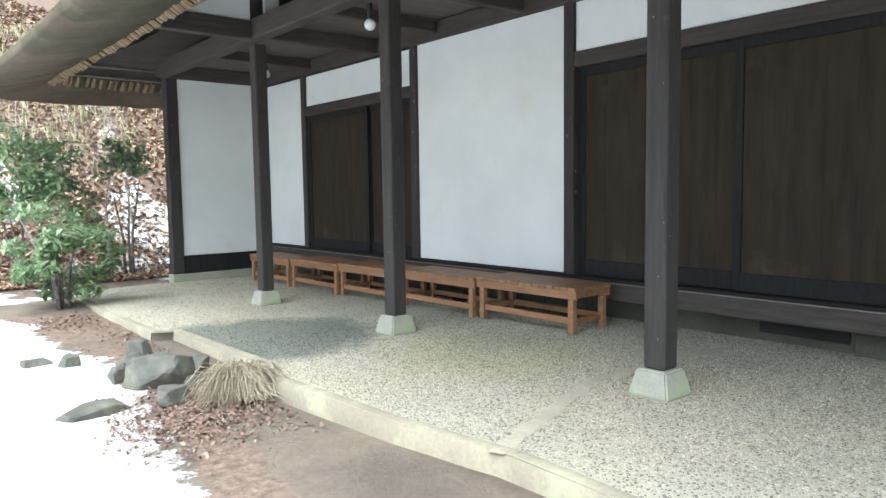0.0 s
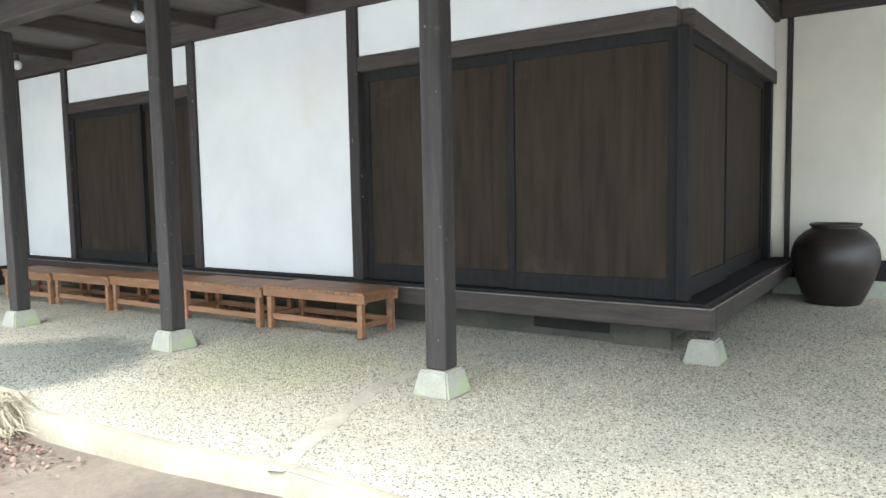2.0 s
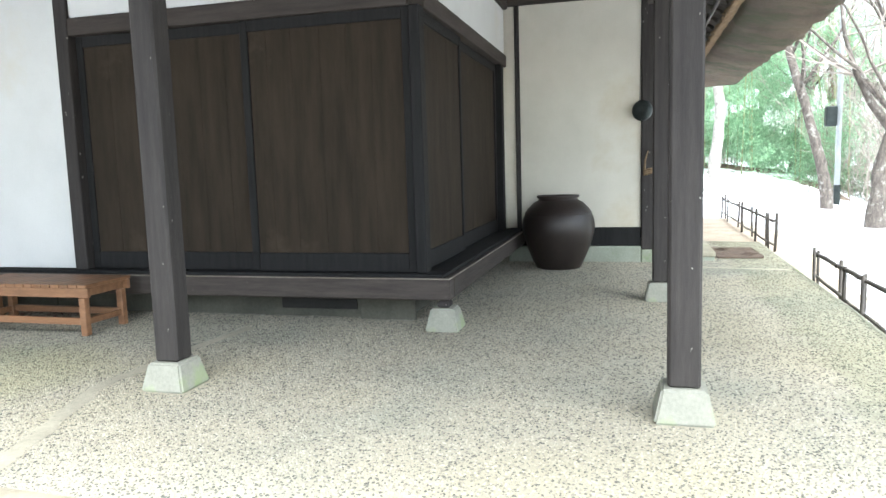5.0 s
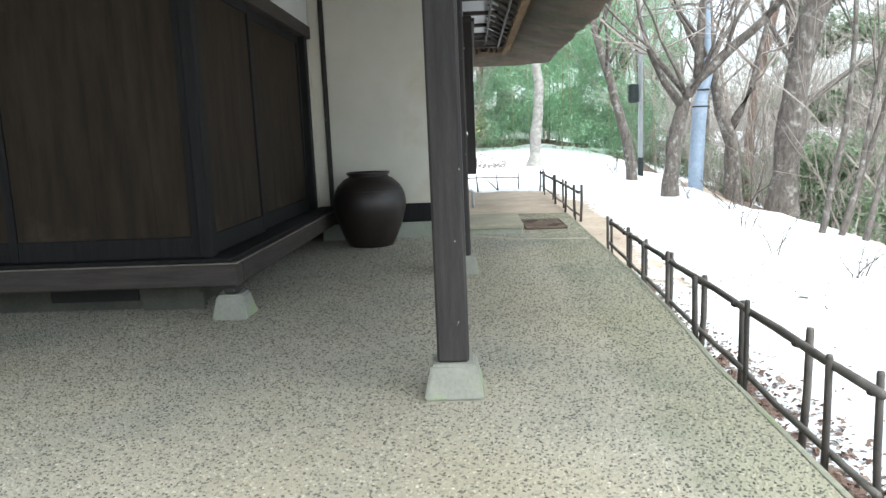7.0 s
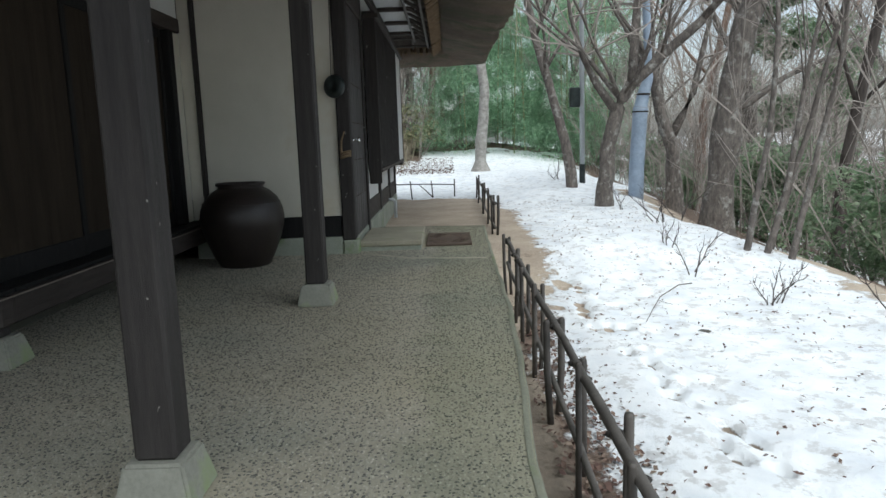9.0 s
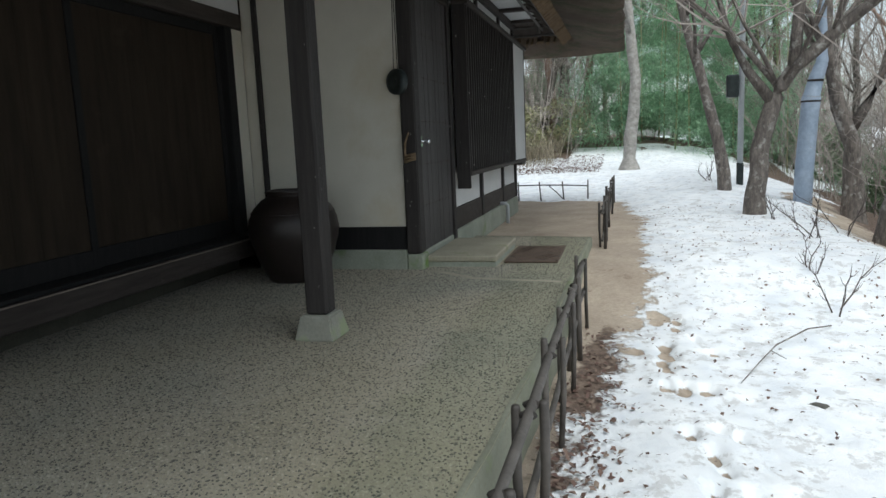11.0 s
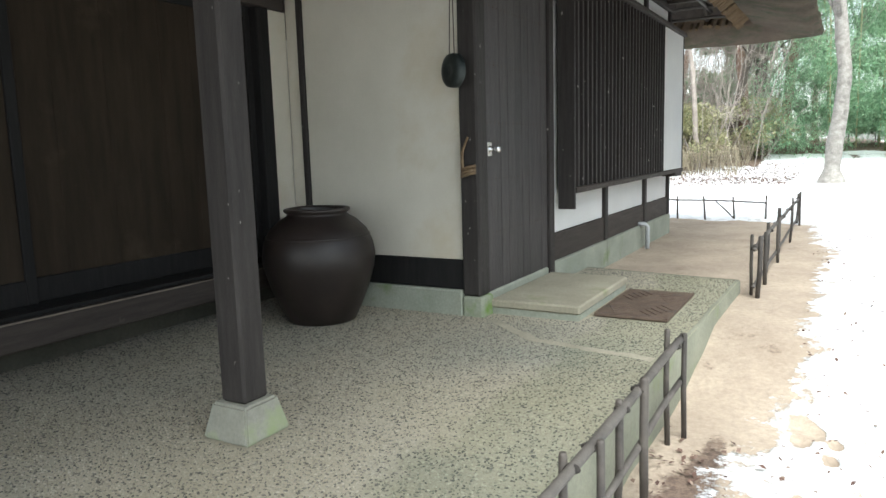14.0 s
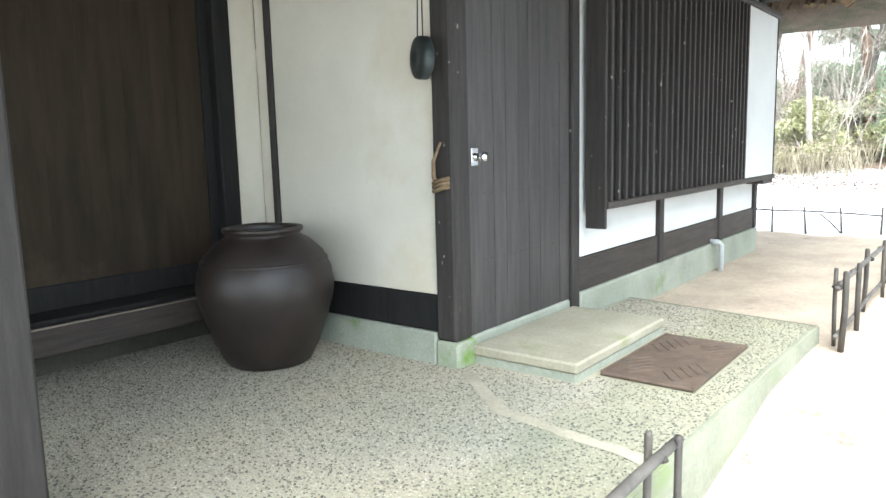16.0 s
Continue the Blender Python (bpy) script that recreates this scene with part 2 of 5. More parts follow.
def stains(n, l, col):
    """Wide stains of the porch floor: olive algae, deepened against the edge light, and a dark blue-grey patch by the
    garden stones.
    """
    v = coords(n, l, (1, 1, 1))
    tint = noise_node(n, l, v, 0.55, 4, 0.6)
    col = mix(n, l, 1.0, col, ramp(n, l, tint, [(0.3, (0.80, 0.84, 0.82)), (0.5, (1.0, 0.98, 0.92)), (0.7, (1.0, 0.97, 0.86))]), "MULTIPLY")
    # green algae in from the open south edge, painted darker to offset the strong light there
    sx = n.new("ShaderNodeSeparateXYZ")
    l.new(v, sx.inputs[0])
    mr = n.new("ShaderNodeMapRange")
    mr.inputs["From Min"].default_value, mr.inputs["From Max"].default_value = -0.85, -1.6
    l.new(sx.outputs["Y"], mr.inputs["Value"])
    al = n.new("ShaderNodeMath")
    al.operation = "MULTIPLY_ADD"
    l.new(noise_node(n, l, v, 1.7, 6, 0.7), al.inputs[0])
    al.inputs[1].default_value = 1.1
    l.new(mr.outputs[0], al.inputs[2])
    col = mix(n, l, ramp(n, l, al.outputs[0], [(0.78, g(0)), (1.15, g(0.7))]), col, mix(n, l, 1.0, col, (0.70, 0.75, 0.68), "MULTIPLY"))
    for px, py, sx, sy in ((3.80, 4.17, 0.85, 0.75),):
        pm, pt, pg = n.new("ShaderNodeMapping"), n.new("ShaderNodeTexCoord"), n.new("ShaderNodeTexGradient")
        pm.inputs["Location"].default_value, pm.inputs["Scale"].default_value = (-px * sx, -py * sy, 0), (sx, sy, 1)
        l.new(pt.outputs["Object"], pm.inputs["Vector"])
        pg.gradient_type = "SPHERICAL"
        l.new(pm.outputs[0], pg.inputs[0])
        pa = n.new("ShaderNodeMath")
        pa.operation = "MULTIPLY_ADD"
        l.new(noise_node(n, l, v, 2.3, 6, 0.7), pa.inputs[0])
        pa.inputs[1].default_value = 0.6
        l.new(pg.outputs["Fac"], pa.inputs[2])
        col = mix(n, l, ramp(n, l, pa.outputs[0], [(0.5, g(0)), (0.85, g(0.7))]), col, mix(n, l, 1.0, col, (0.92, 0.94, 0.76), "MULTIPLY"))
    mp = n.new("ShaderNodeMapping")
    mp.inputs["Location"].default_value = (-1.68, -4.15, 0)
    mp.inputs["Scale"].default_value = (0.62, 0.68, 1)
    tc = n.new("ShaderNodeTexCoord")
    l.new(tc.outputs["Object"], mp.inputs["Vector"])
    gr = n.new("ShaderNodeTexGradient")
    gr.gradient_type = "SPHERICAL"
    l.new(mp.outputs[0], gr.inputs[0])
    wob = noise_node(n, l, v, 3.0, 5, 0.7)
    add = n.new("ShaderNodeMath")
    add.operation = "MULTIPLY_ADD"
    l.new(wob, add.inputs[0])
    add.inputs[1].default_value = 0.55
    l.new(gr.outputs["Fac"], add.inputs[2])
    return mix(n, l, ramp(n, l, add.outputs[0], [(0.45, g(0)), (0.68, g(0.85))]), col, mix(n, l, 1.0, col, (0.30, 0.36, 0.40), "MULTIPLY"))


def pebble_mat():
    m, n, l, b = mat("pebble", 0.9)
    b.inputs["Specular IOR Level"].default_value = 0.25
    ge = n.new("ShaderNodeNewGeometry")
    col = ramp(n, l, ge.outputs["Random Per Island"], [(0.0, (0.085, 0.085, 0.08)), (0.26, (0.145, 0.14, 0.13)), (0.46, (0.225, 0.214, 0.188)), (0.58, (0.292, 0.275, 0.237)), (0.8, (0.344, 0.325, 0.28)), (1.0, (0.404, 0.383, 0.331))])
    l.new(stains(n, l, col), b.inputs["Base Color"])
    return m


def slab_mat():
    m, n, l, b = mat("aggregate_bed", 0.9)
    v = coords(n, l)
    big = noise_node(n, l, v, 0.9, 5)
    col = ramp(n, l, big, [(0.3, (0.284, 0.265, 0.218)), (0.7, (0.357, 0.334, 0.275))])
    f = noise_node(n, l, v, 48, 4, 0.7)
    col = mix(n, l, 0.8, col, ramp(n, l, f, [(0.32, g(0.55)), (0.46, g(1.0)), (0.7, g(1.08))]), "MULTIPLY")
    l.new(stains(n, l, col), b.inputs["Base Color"])
    bump(n, l, b, f, 0.6, 0.01)
    return m


PEBBLE = pebble_mat()
SLAB = slab_mat()


def ground_mat():
    """Soil, leaf litter and snow, blended by the masks stored on the ground sheet and broken up by noise."""
    m, n, l, b = mat("ground", 0.95)
    v = coords(n, l)
    soil = ramp(n, l, noise_node(n, l, v, 1.3, 6, 0.65), [(0.3, (0.085, 0.068, 0.054)), (0.7, (0.185, 0.148, 0.114))])
    sand = ramp(n, l, noise_node(n, l, v, 1.6, 6, 0.65), [(0.3, (0.36, 0.29, 0.225)), (0.7, (0.52, 0.435, 0.345))])
    sx = n.new("ShaderNodeSeparateXYZ")
    l.new(v, sx.inputs[0])
    mr = n.new("ShaderNodeMapRange")
    mr.inputs["From Min"].default_value, mr.inputs["From Max"].default_value = 3.0, 8.0
    l.new(sx.outputs["X"], mr.inputs["Value"])
    soil = mix(n, l, mr.outputs[0], soil, sand)
    f = noise_node(n, l, v, 28, 6, 0.75)
    soil = mix(n, l, 0.6, soil, ramp(n, l, f, [(0.3, g(0.6)), (0.7, g(1.2))]), "MULTIPLY")
    lit = noise_node(n, l, v, 16, 5, 0.8)
    litter = ramp(n, l, lit, [(0.3, (0.06, 0.042, 0.032)), (0.5, (0.14, 0.098, 0.075)), (0.7, (0.25, 0.185, 0.14))])
    snow = ramp(n, l, noise_node(n, l, v, 3, 5), [(0.3, (0.68, 0.71, 0.75)), (0.5, (0.80, 0.82, 0.84)), (0.7, (0.88, 0.89, 0.90))])
    dirt = noise_node(n, l, v, 2.2, 8, 0.75)
    snow = mix(n, l, ramp(n, l, dirt, [(0.63, g(0)), (0.74, g(0.45))]), snow, (0.45, 0.40, 0.35))
    crust = noise_node(n, l, v, 7.0, 8, 0.7)
    snow = mix(n, l, ramp(n, l, crust, [(0.53, g(0)), (0.60, g(0.6))]), snow, (0.47, 0.46, 0.45))
    out = soil
    masks = []
    for key, col, amount, sc in (("litter", litter, 0.9, 2.5), ("snow", snow, 1.1, 5.0)):
        at = n.new("ShaderNodeAttribute")
        at.attribute_name = key
        wob = noise_node(n, l, v, sc, 7, 0.72)
        ma = n.new("ShaderNodeMath")
        ma.operation = "MULTIPLY_ADD"
        l.new(wob, ma.inputs[0])
        ma.inputs[1].default_value = amount
        l.new(at.outputs["Fac"], ma.inputs[2])
        sub = n.new("ShaderNodeMath")
        sub.operation = "SUBTRACT"
        l.new(ma.outputs[0], sub.inputs[0])
        sub.inputs[1].default_value = amount / 2
        mask = ramp(n, l, sub.outputs[0], [(0.45, g(0)), (0.54, g(1))])
        out = mix(n, l, mask, out, col)
        masks.append(mask)
    l.new(out, b.inputs["Base Color"])
    h = n.new("ShaderNodeMath")
    h.operation = "MULTIPLY_ADD"
    l.new(masks[1], h.inputs[0])
    h.inputs[1].default_value = 1.2
    l.new(f, h.inputs[2])
    bump(n, l, b, h.outputs[0], 0.6, 0.03)
    return m


GROUND = ground_mat()

# ---- building blocks ----
def thing(name, at=(0, 0, 0), label="", category="", group="", kind="", turn=0):
    ob = new(name)
    ob.matrix_world = pose(*at, 0, 0, turn)
    ob.empty_display_size = 0.1
    return tagged(ob, label, category, group, kind)


def part(name, bm, material, parent=None, label="", smooth=False):
    me = bpy.data.meshes.new(name)
    bm.normal_update()
    bm.to_mesh(me)
    bm.free()
    if smooth:
        me.polygons.foreach_set("use_smooth", [True] * len(me.polygons))
    me.materials.append(material)
    ob = new(name, me)
    ob.parent = parent
    return tagged(ob, label)


def raw(name, verts, faces, material, parent=None, label="", smooth=False):
    me = bpy.data.meshes.new(name)
    me.from_pydata([tuple(v) for v in verts], [], [tuple(f) for f in faces])
    if smooth:
        me.polygons.foreach_set("use_smooth", [True] * len(me.polygons))
    me.materials.append(material)
    ob = new(name, me)
    ob.parent = parent
    return tagged(ob, label)


def boxes(*spans, bev=0.004):
    """One bmesh of boxes (x0, x1, y0, y1, z0, z1) with softened edges."""
    bm = bmesh.new()
    for x0, x1, y0, y1, z0, z1 in spans:
        m = Matrix.LocRotScale(((x0 + x1) / 2, (y0 + y1) / 2, (z0 + z1) / 2), None, (abs(x1 - x0), abs(y1 - y0), abs(z1 - z0)))
        r = bmesh.ops.create_cube(bm, size=1, matrix=m)
        if bev:
            ed = list({e for v in r["verts"] for e in v.link_edges})
            bmesh.ops.bevel(bm, geom=ed, offset=min(bev, 0.3 * min(abs(x1 - x0), abs(y1 - y0), abs(z1 - z0))), segments=1, affect="EDGES")
    return bm


def frustum(w0, w1, h, z=0.0, bev=0.012):
    bm = bmesh.new()
    r = bmesh.ops.create_cube(bm, size=1)
    for v in r["verts"]:
        w = w0 if v.co.z < 0 else w1
        v.co = Vector((v.co.x * w, v.co.y * w, z + (0 if v.co.z < 0 else h)))
    bmesh.ops.bevel(bm, geom=[e for e in bm.edges], offset=bev, segments=2, affect="EDGES")
    return bm


def tubes(paths, sides=7):
    """Vertices and faces of tapered tubes; each path is a list of (point, radius)."""
    vs, fs = [], []
    for path in paths:
        base = len(vs)
        pts = [Vector(p) for p, _ in path]
        for i, (p, r) in enumerate(path):
            d = (pts[min(i + 1, len(pts) - 1)] - pts[max(i - 1, 0)])
            d = d.normalized() if d.length > 1e-6 else Vector((0, 0, 1))
            a = d.orthogonal().normalized() if abs(d.z) > 0.9 else d.cross(Vector((0, 0, 1))).normalized()
            b = d.cross(a)
            for k in range(sides):
                t = 2 * math.pi * k / sides
                vs.append(pts[i] + r * (math.cos(t) * a + math.sin(t) * b))
        for i in range(len(path) - 1):
            for k in range(sides):
                q = base + i * sides
                fs.append((q + k, q + (k + 1) % sides, q + sides + (k + 1) % sides, q + sides + k))
        fs.append(tuple(base + k for k in reversed(range(sides))))
        e = base + (len(path) - 1) * sides
        fs.append(tuple(e + k for k in range(sides)))
    return vs, fs


def lathe(profile, steps=48):
    vs, fs = [], []
    for r, z in profile:
        for k in range(steps):
            t = 2 * math.pi * k / steps
            vs.append((r * math.cos(t), r * math.sin(t), z))
    for i in range(len(profile) - 1):
        for k in range(steps):
            fs.append((i * steps + k, i * steps + (k + 1) % steps, (i + 1) * steps + (k + 1) % steps, (i + 1) * steps + k))
    fs.append(tuple(reversed(range(steps))))
    return vs, fs


def cards(points, normals_up, size, rng, aspect=2.2, bend=0.25):
    """Small bent leaves (two quads each) scattered at points."""
    n = len(points)
    a = rng.uniform(0, 2 * np.pi, n)
    tilt = rng.normal(0, normals_up, n)
    s = size * rng.uniform(0.6, 1.4, n)
    d = np.stack([np.cos(a), np.sin(a), np.tan(np.clip(tilt, -1.2, 1.2))], 1)
    d /= np.linalg.norm(d, axis=1)[:, None]
    w = np.stack([-np.sin(a), np.cos(a), rng.normal(0, 0.4, n)], 1)
    w /= np.linalg.norm(w, axis=1)[:, None]
    up = np.cross(d, w)
    s = s[:, None]
    p = np.asarray(points)
    h = s / aspect / 2
    v = np.stack([p - d * s / 2, p + w * h, p + d * s / 2 - up * s * bend, p - w * h], 1).reshape(-1, 3)
    f = np.arange(4 * n).reshape(-1, 4)
    return v, f


def mesh_np(name, v, f, material, parent=None, label="", attrs=None, smooth=False):
    me = bpy.data.meshes.new(name)
    v, f = np.asarray(v, dtype=np.float32), np.asarray(f, dtype=np.int32)
    k = f.shape[1]
    me.vertices.add(len(v))
    me.vertices.foreach_set("co", v.ravel())
    me.loops.add(f.size)
    me.loops.foreach_set("vertex_index", f.ravel())
    me.polygons.add(len(f))
    me.polygons.foreach_set("loop_start", np.arange(0, f.size, k, dtype=np.int32))
    me.polygons.foreach_set("loop_total", np.full(len(f), k, dtype=np.int32))
    if smooth:
        me.polygons.foreach_set("use_smooth", np.ones(len(f), dtype=bool))
    me.update(calc_edges=True)
    me.validate()
    for key, vals in (attrs or {}).items():
        at = me.attributes.new(key, "FLOAT", "POINT")
        at.data.foreach_set("value", np.asarray(vals, dtype=np.float32))
    me.materials.append(material)
    ob = new(name, me)
    ob.parent = parent
    return tagged(ob, label)


# ---- plan ----
WX = 5.52            # outer face of the timber on the west front
SY = 1.56            # outer face of the shuttered side
VX = 9.31            # the wall behind the vat
DY = -0.22           # the wall with the entrance door
SLAB_W, SLAB_S = 2.33, -1.62
POSTS = [(3.815, -0.235), (3.82, 2.62), (3.82, 5.40), (3.82, 8.06), (6.855, -0.235)]
GZ = -0.12


def floor_height(y):
    """The porch floor falls gently towards the north."""
    return -0.015 * max(y - 4.3, 0.0)


def smooth(a, b, x):
    t = np.clip((x - a) / (b - a), 0, 1)
    return t * t * (3 - 2 * t)


def vnoise(x, y, s, seed):
    """Smooth value noise on arrays."""
    r = np.random.RandomState(seed).rand(64, 64)
    u, v = x / s, y / s
    i, j = np.floor(u).astype(int), np.floor(v).astype(int)
    fu, fv = u - i, v - j
    fu, fv = fu * fu * (3 - 2 * fu), fv * fv * (3 - 2 * fv)
    a, b = r[i % 64, j % 64], r[(i + 1) % 64, j % 64]
    c, d = r[i % 64, (j + 1) % 64], r[(i + 1) % 64, (j + 1) % 64]
    return (a * (1 - fu) + b * fu) * (1 - fv) + (c * (1 - fu) + d * fu) * fv


def ground_height(x, y):
    x, y = np.asarray(x, float), np.asarray(y, float)
    z = np.full(np.broadcast(x, y).shape, GZ)
    z = z + 0.05 * (vnoise(x + 40, y + 40, 1.3, 1) - 0.5) * smooth(0.4, 1.5, np.abs(y + 1.7) + np.abs(x - 20) * 0.0)
    hill = smooth(12.5, 16, y) * (np.maximum(y - 12.5, 0) * 0.62)
    hill = np.minimum(hill, 11 + 0 * hill)
    z = z + hill * (1 + 0.15 * (vnoise(x, y, 2.2, 2) - 0.5))
    # the path south of the porch lies lower than the yard
    z = z - 0.225 * smooth(1.4, 3.0, x) * (1 - smooth(8.7, 10.6, x)) * smooth(-1.2, -1.6, y)
    south = np.maximum(-y - np.interp(x, [8, 9, 10.5, 12, 15, 20], [5.6, 5.45, 4.95, 4.75, 4.9, 6.0]), 0)
    z = z - np.minimum(south * 0.38, 4.5) * (x > -50)
    z = z + 0.35 * smooth(17, 24, x) * smooth(-6, -3, y) + 0.8 * smooth(24, 34, x)
    z = z + 0.10 * (vnoise(x, y, 4.0, 3) - 0.5) * smooth(-2.6, -4.0, y)
    z = z + 0.25 * np.exp(-((x - 19.5) / 2.5) ** 2 - ((y + 3.9) / 1.2) ** 2)
    return z


def build_ground():
    gx = np.concatenate([np.array([-900, -300, -100, -50, -25, -15, -10, -6.0]), np.arange(-4, 3, 0.125), np.arange(3, 4.2, 0.06), np.arange(4.2, 9.4, 0.03), np.arange(9.4, 13, 0.06), np.arange(13, 20, 0.125), np.arange(20, 45, 0.5), np.array([46, 50, 60, 80, 120, 300, 900.0])])
    gy = np.concatenate([np.array([-900, -300, -100, -60, -40, -30, -24, -20.0]), np.arange(-18, -7, 0.4), np.arange(-7, -4, 0.125), np.arange(-4, -3, 0.06), np.arange(-3, -2.2, 0.03), np.arange(-2.2, -1.5, 0.06), np.arange(-1.5, 16, 0.125), np.arange(16, 36, 0.4), np.array([37, 45, 60, 100, 300, 900.0])])
    X, Y = np.meshgrid(gx, gy)
    Z = ground_height(X, Y)
    # the ground under the slab and house is dug out
    inside = ((X > SLAB_W + 0.1) & (X < 11.1) & (Y > SLAB_S + 0.1) & (Y < 11)) | ((X > 9.5) & (X < 15.7) & (Y > -0.1) & (Y < 11))
    Z = np.where(inside, Z - 0.12, Z)
    n1 = vnoise(X + 9, Y + 9, 0.9, 5) - 0.5
    n2 = vnoise(X, Y, 0.28, 6) - 0.5
    wob = 0.55 * n1 + 0.25 * n2
    # snow: west yard, the path south of the fence, the bank beyond, and patches on the hill
    edge_s = np.interp(X, [-5, 2, 4, 5.7, 7.2, 8, 8.6, 9.7, 11.5, 14.2, 17.1, 17.6, 18.2, 40], [-2.4, -2.2, -2.0, -2.0, -2.08, -2.16, -2.28, -2.38, -2.48, -2.5, -2.2, -1.7, 3.0, 6.0])
    snow_s = (edge_s - Y) / 0.45 + wob * 1.0
    snow_s = np.minimum(snow_s, (Y + np.interp(X, [0, 8, 12, 16, 22, 30], [5.6, 5.6, 5.0, 5.3, 6.6, 6.0])) / 0.8 + wob * 2.5)
    snow_s = np.minimum(snow_s, (np.where(Y < -0.3, 30.5, 27.5) - X) / 1.5 + wob * 3)
    edge_w = np.interp(Y, [-2, 0, 2, 3.3, 4.2, 5.2, 6.3, 7.5, 9.3, 11, 12], [-0.6, 0.0, 0.7, 1.2, 1.33, 1.46, 1.55, 1.45, 1.3, 0.6, 0.2])
    snow_w = (edge_w - X) / 0.4 + wob * 1.6
    snow_w = np.where((Y > -0.2) & (Y < 12), snow_w, -1)
    snow_hill = np.where(Y > 10.5, -0.12 + 2.2 * (vnoise(X, Y, 1.1, 8) - 0.5) - 0.16 * np.maximum(Y - 14, 0) + 1.0 * n2, -1)
    snow_hill = np.where((X > 2.0) & (Y < 12), -1, snow_hill)
    snow_wood = np.where((X > 6) & (Y < -7.5), 0.1 + 2.4 * (vnoise(X, Y, 1.7, 12) - 0.5) + 1.2 * n1, -1)
    snow = np.maximum(np.maximum(snow_s, snow_w), np.maximum(snow_hill, snow_wood))
    # trodden patches on the path
    rs = np.random.RandomState(3)
    snow = np.minimum(snow, 1.1)
    dents = np.zeros_like(X)
    for k in range(46):
        px = rs.uniform(4.4, 9.2) if k < 26 else rs.uniform(3.0, 15.0)
        py = -2.58 + rs.normal(0, 0.12) if k < 26 else -2.7 + rs.normal(0, 0.12)
        rr = rs.uniform(0.034, 0.05)
        e = np.exp(-((X - px) ** 2 / (3.2 * rr ** 2) + (Y - py) ** 2 / (rr ** 2 * 0.9)))
        dents = np.maximum(dents, e)
        snow = snow - rs.uniform(1.35, 2.0) * e * (px < 9.3)
    for k in range(420):
        px, py, rr = rs.uniform(2.6, 16), -2.75 - abs(rs.normal(0, 0.6)), rs.uniform(0.05, 0.1)
        dents = np.maximum(dents, rs.uniform(0.3, 0.9) * np.exp(-((X - px) ** 2 / (2.2 * rr ** 2) + (Y - py) ** 2 / rr ** 2)))
    litter = np.where(Y > 10.8, 0.8, -0.6)
    litter = np.maximum(litter, 0.55 - np.hypot((X - 1.6) / 0.9, (Y - 8.4) / 1.3) * 0.6)
    litter = np.maximum(litter, np.where((Y > 1) & (Y < 7), 0.55 - np.abs(X - edge_w - 0.22) / 0.3, -1))
    litter = np.maximum(litter, 0.9 - np.abs(Y + 2.05) / 0.22 - np.maximum(X - 7.2, 0) * 0.6 - np.maximum(3.0 - X, 0))
    litter = np.maximum(litter, smooth(-5.6, -7.0, Y) * 1.6 - 0.5)
    litter = np.maximum(litter, smooth(24, 30, X) * 1.6 - 0.5)
    litter = np.maximum(litter, smooth(23, 27, X) * smooth(-3.5, 0.5, Y) * 1.0 - 0.3)
    snow = np.clip(snow, -1.5, 1.5)
    Z = Z + 0.035 * smooth(0.2, 0.9, snow) - 0.03 * dents
    v = np.stack([X, Y, Z], -1).reshape(-1, 3)
    ny, nx = X.shape
    i = (np.arange(ny - 1)[:, None] * nx + np.arange(nx - 1)[None]).ravel()
    f = np.stack([i, i + 1, i + 1 + nx, i + nx], 1)
    ob = mesh_np("ground", v, f, GROUND, attrs={"snow": 0.5 + 0.5 * snow.ravel(), "litter": 0.5 + 0.5 * np.clip(litter, -1.5, 1.5).ravel()}, smooth=True)
    tagged(ob, "bare soil with patchy snow and leaf litter", "ground", kind="structure")


build_ground()

# ---- slab ----
SLAB_OUTLINE = [(2.38, -1.55), (4.0, -1.585), (5.3, -1.67), (6.6, -1.72), (9.0, -1.745), (11.5, -1.79), (11.72, -0.28), (9.36, -0.2), (9.36, 1.9), (5.85, 1.9), (5.85, 4.3), (5.85, 11.5), (3.7, 11.6), (2.35, 11.3), (2.2, 9.0), (2.18, 7.15), (2.36, 7.05), (2.36, 4.95), (2.2, 4.8), (2.28, 3.3), (2.40, 2.5), (2.38, 1.9)]


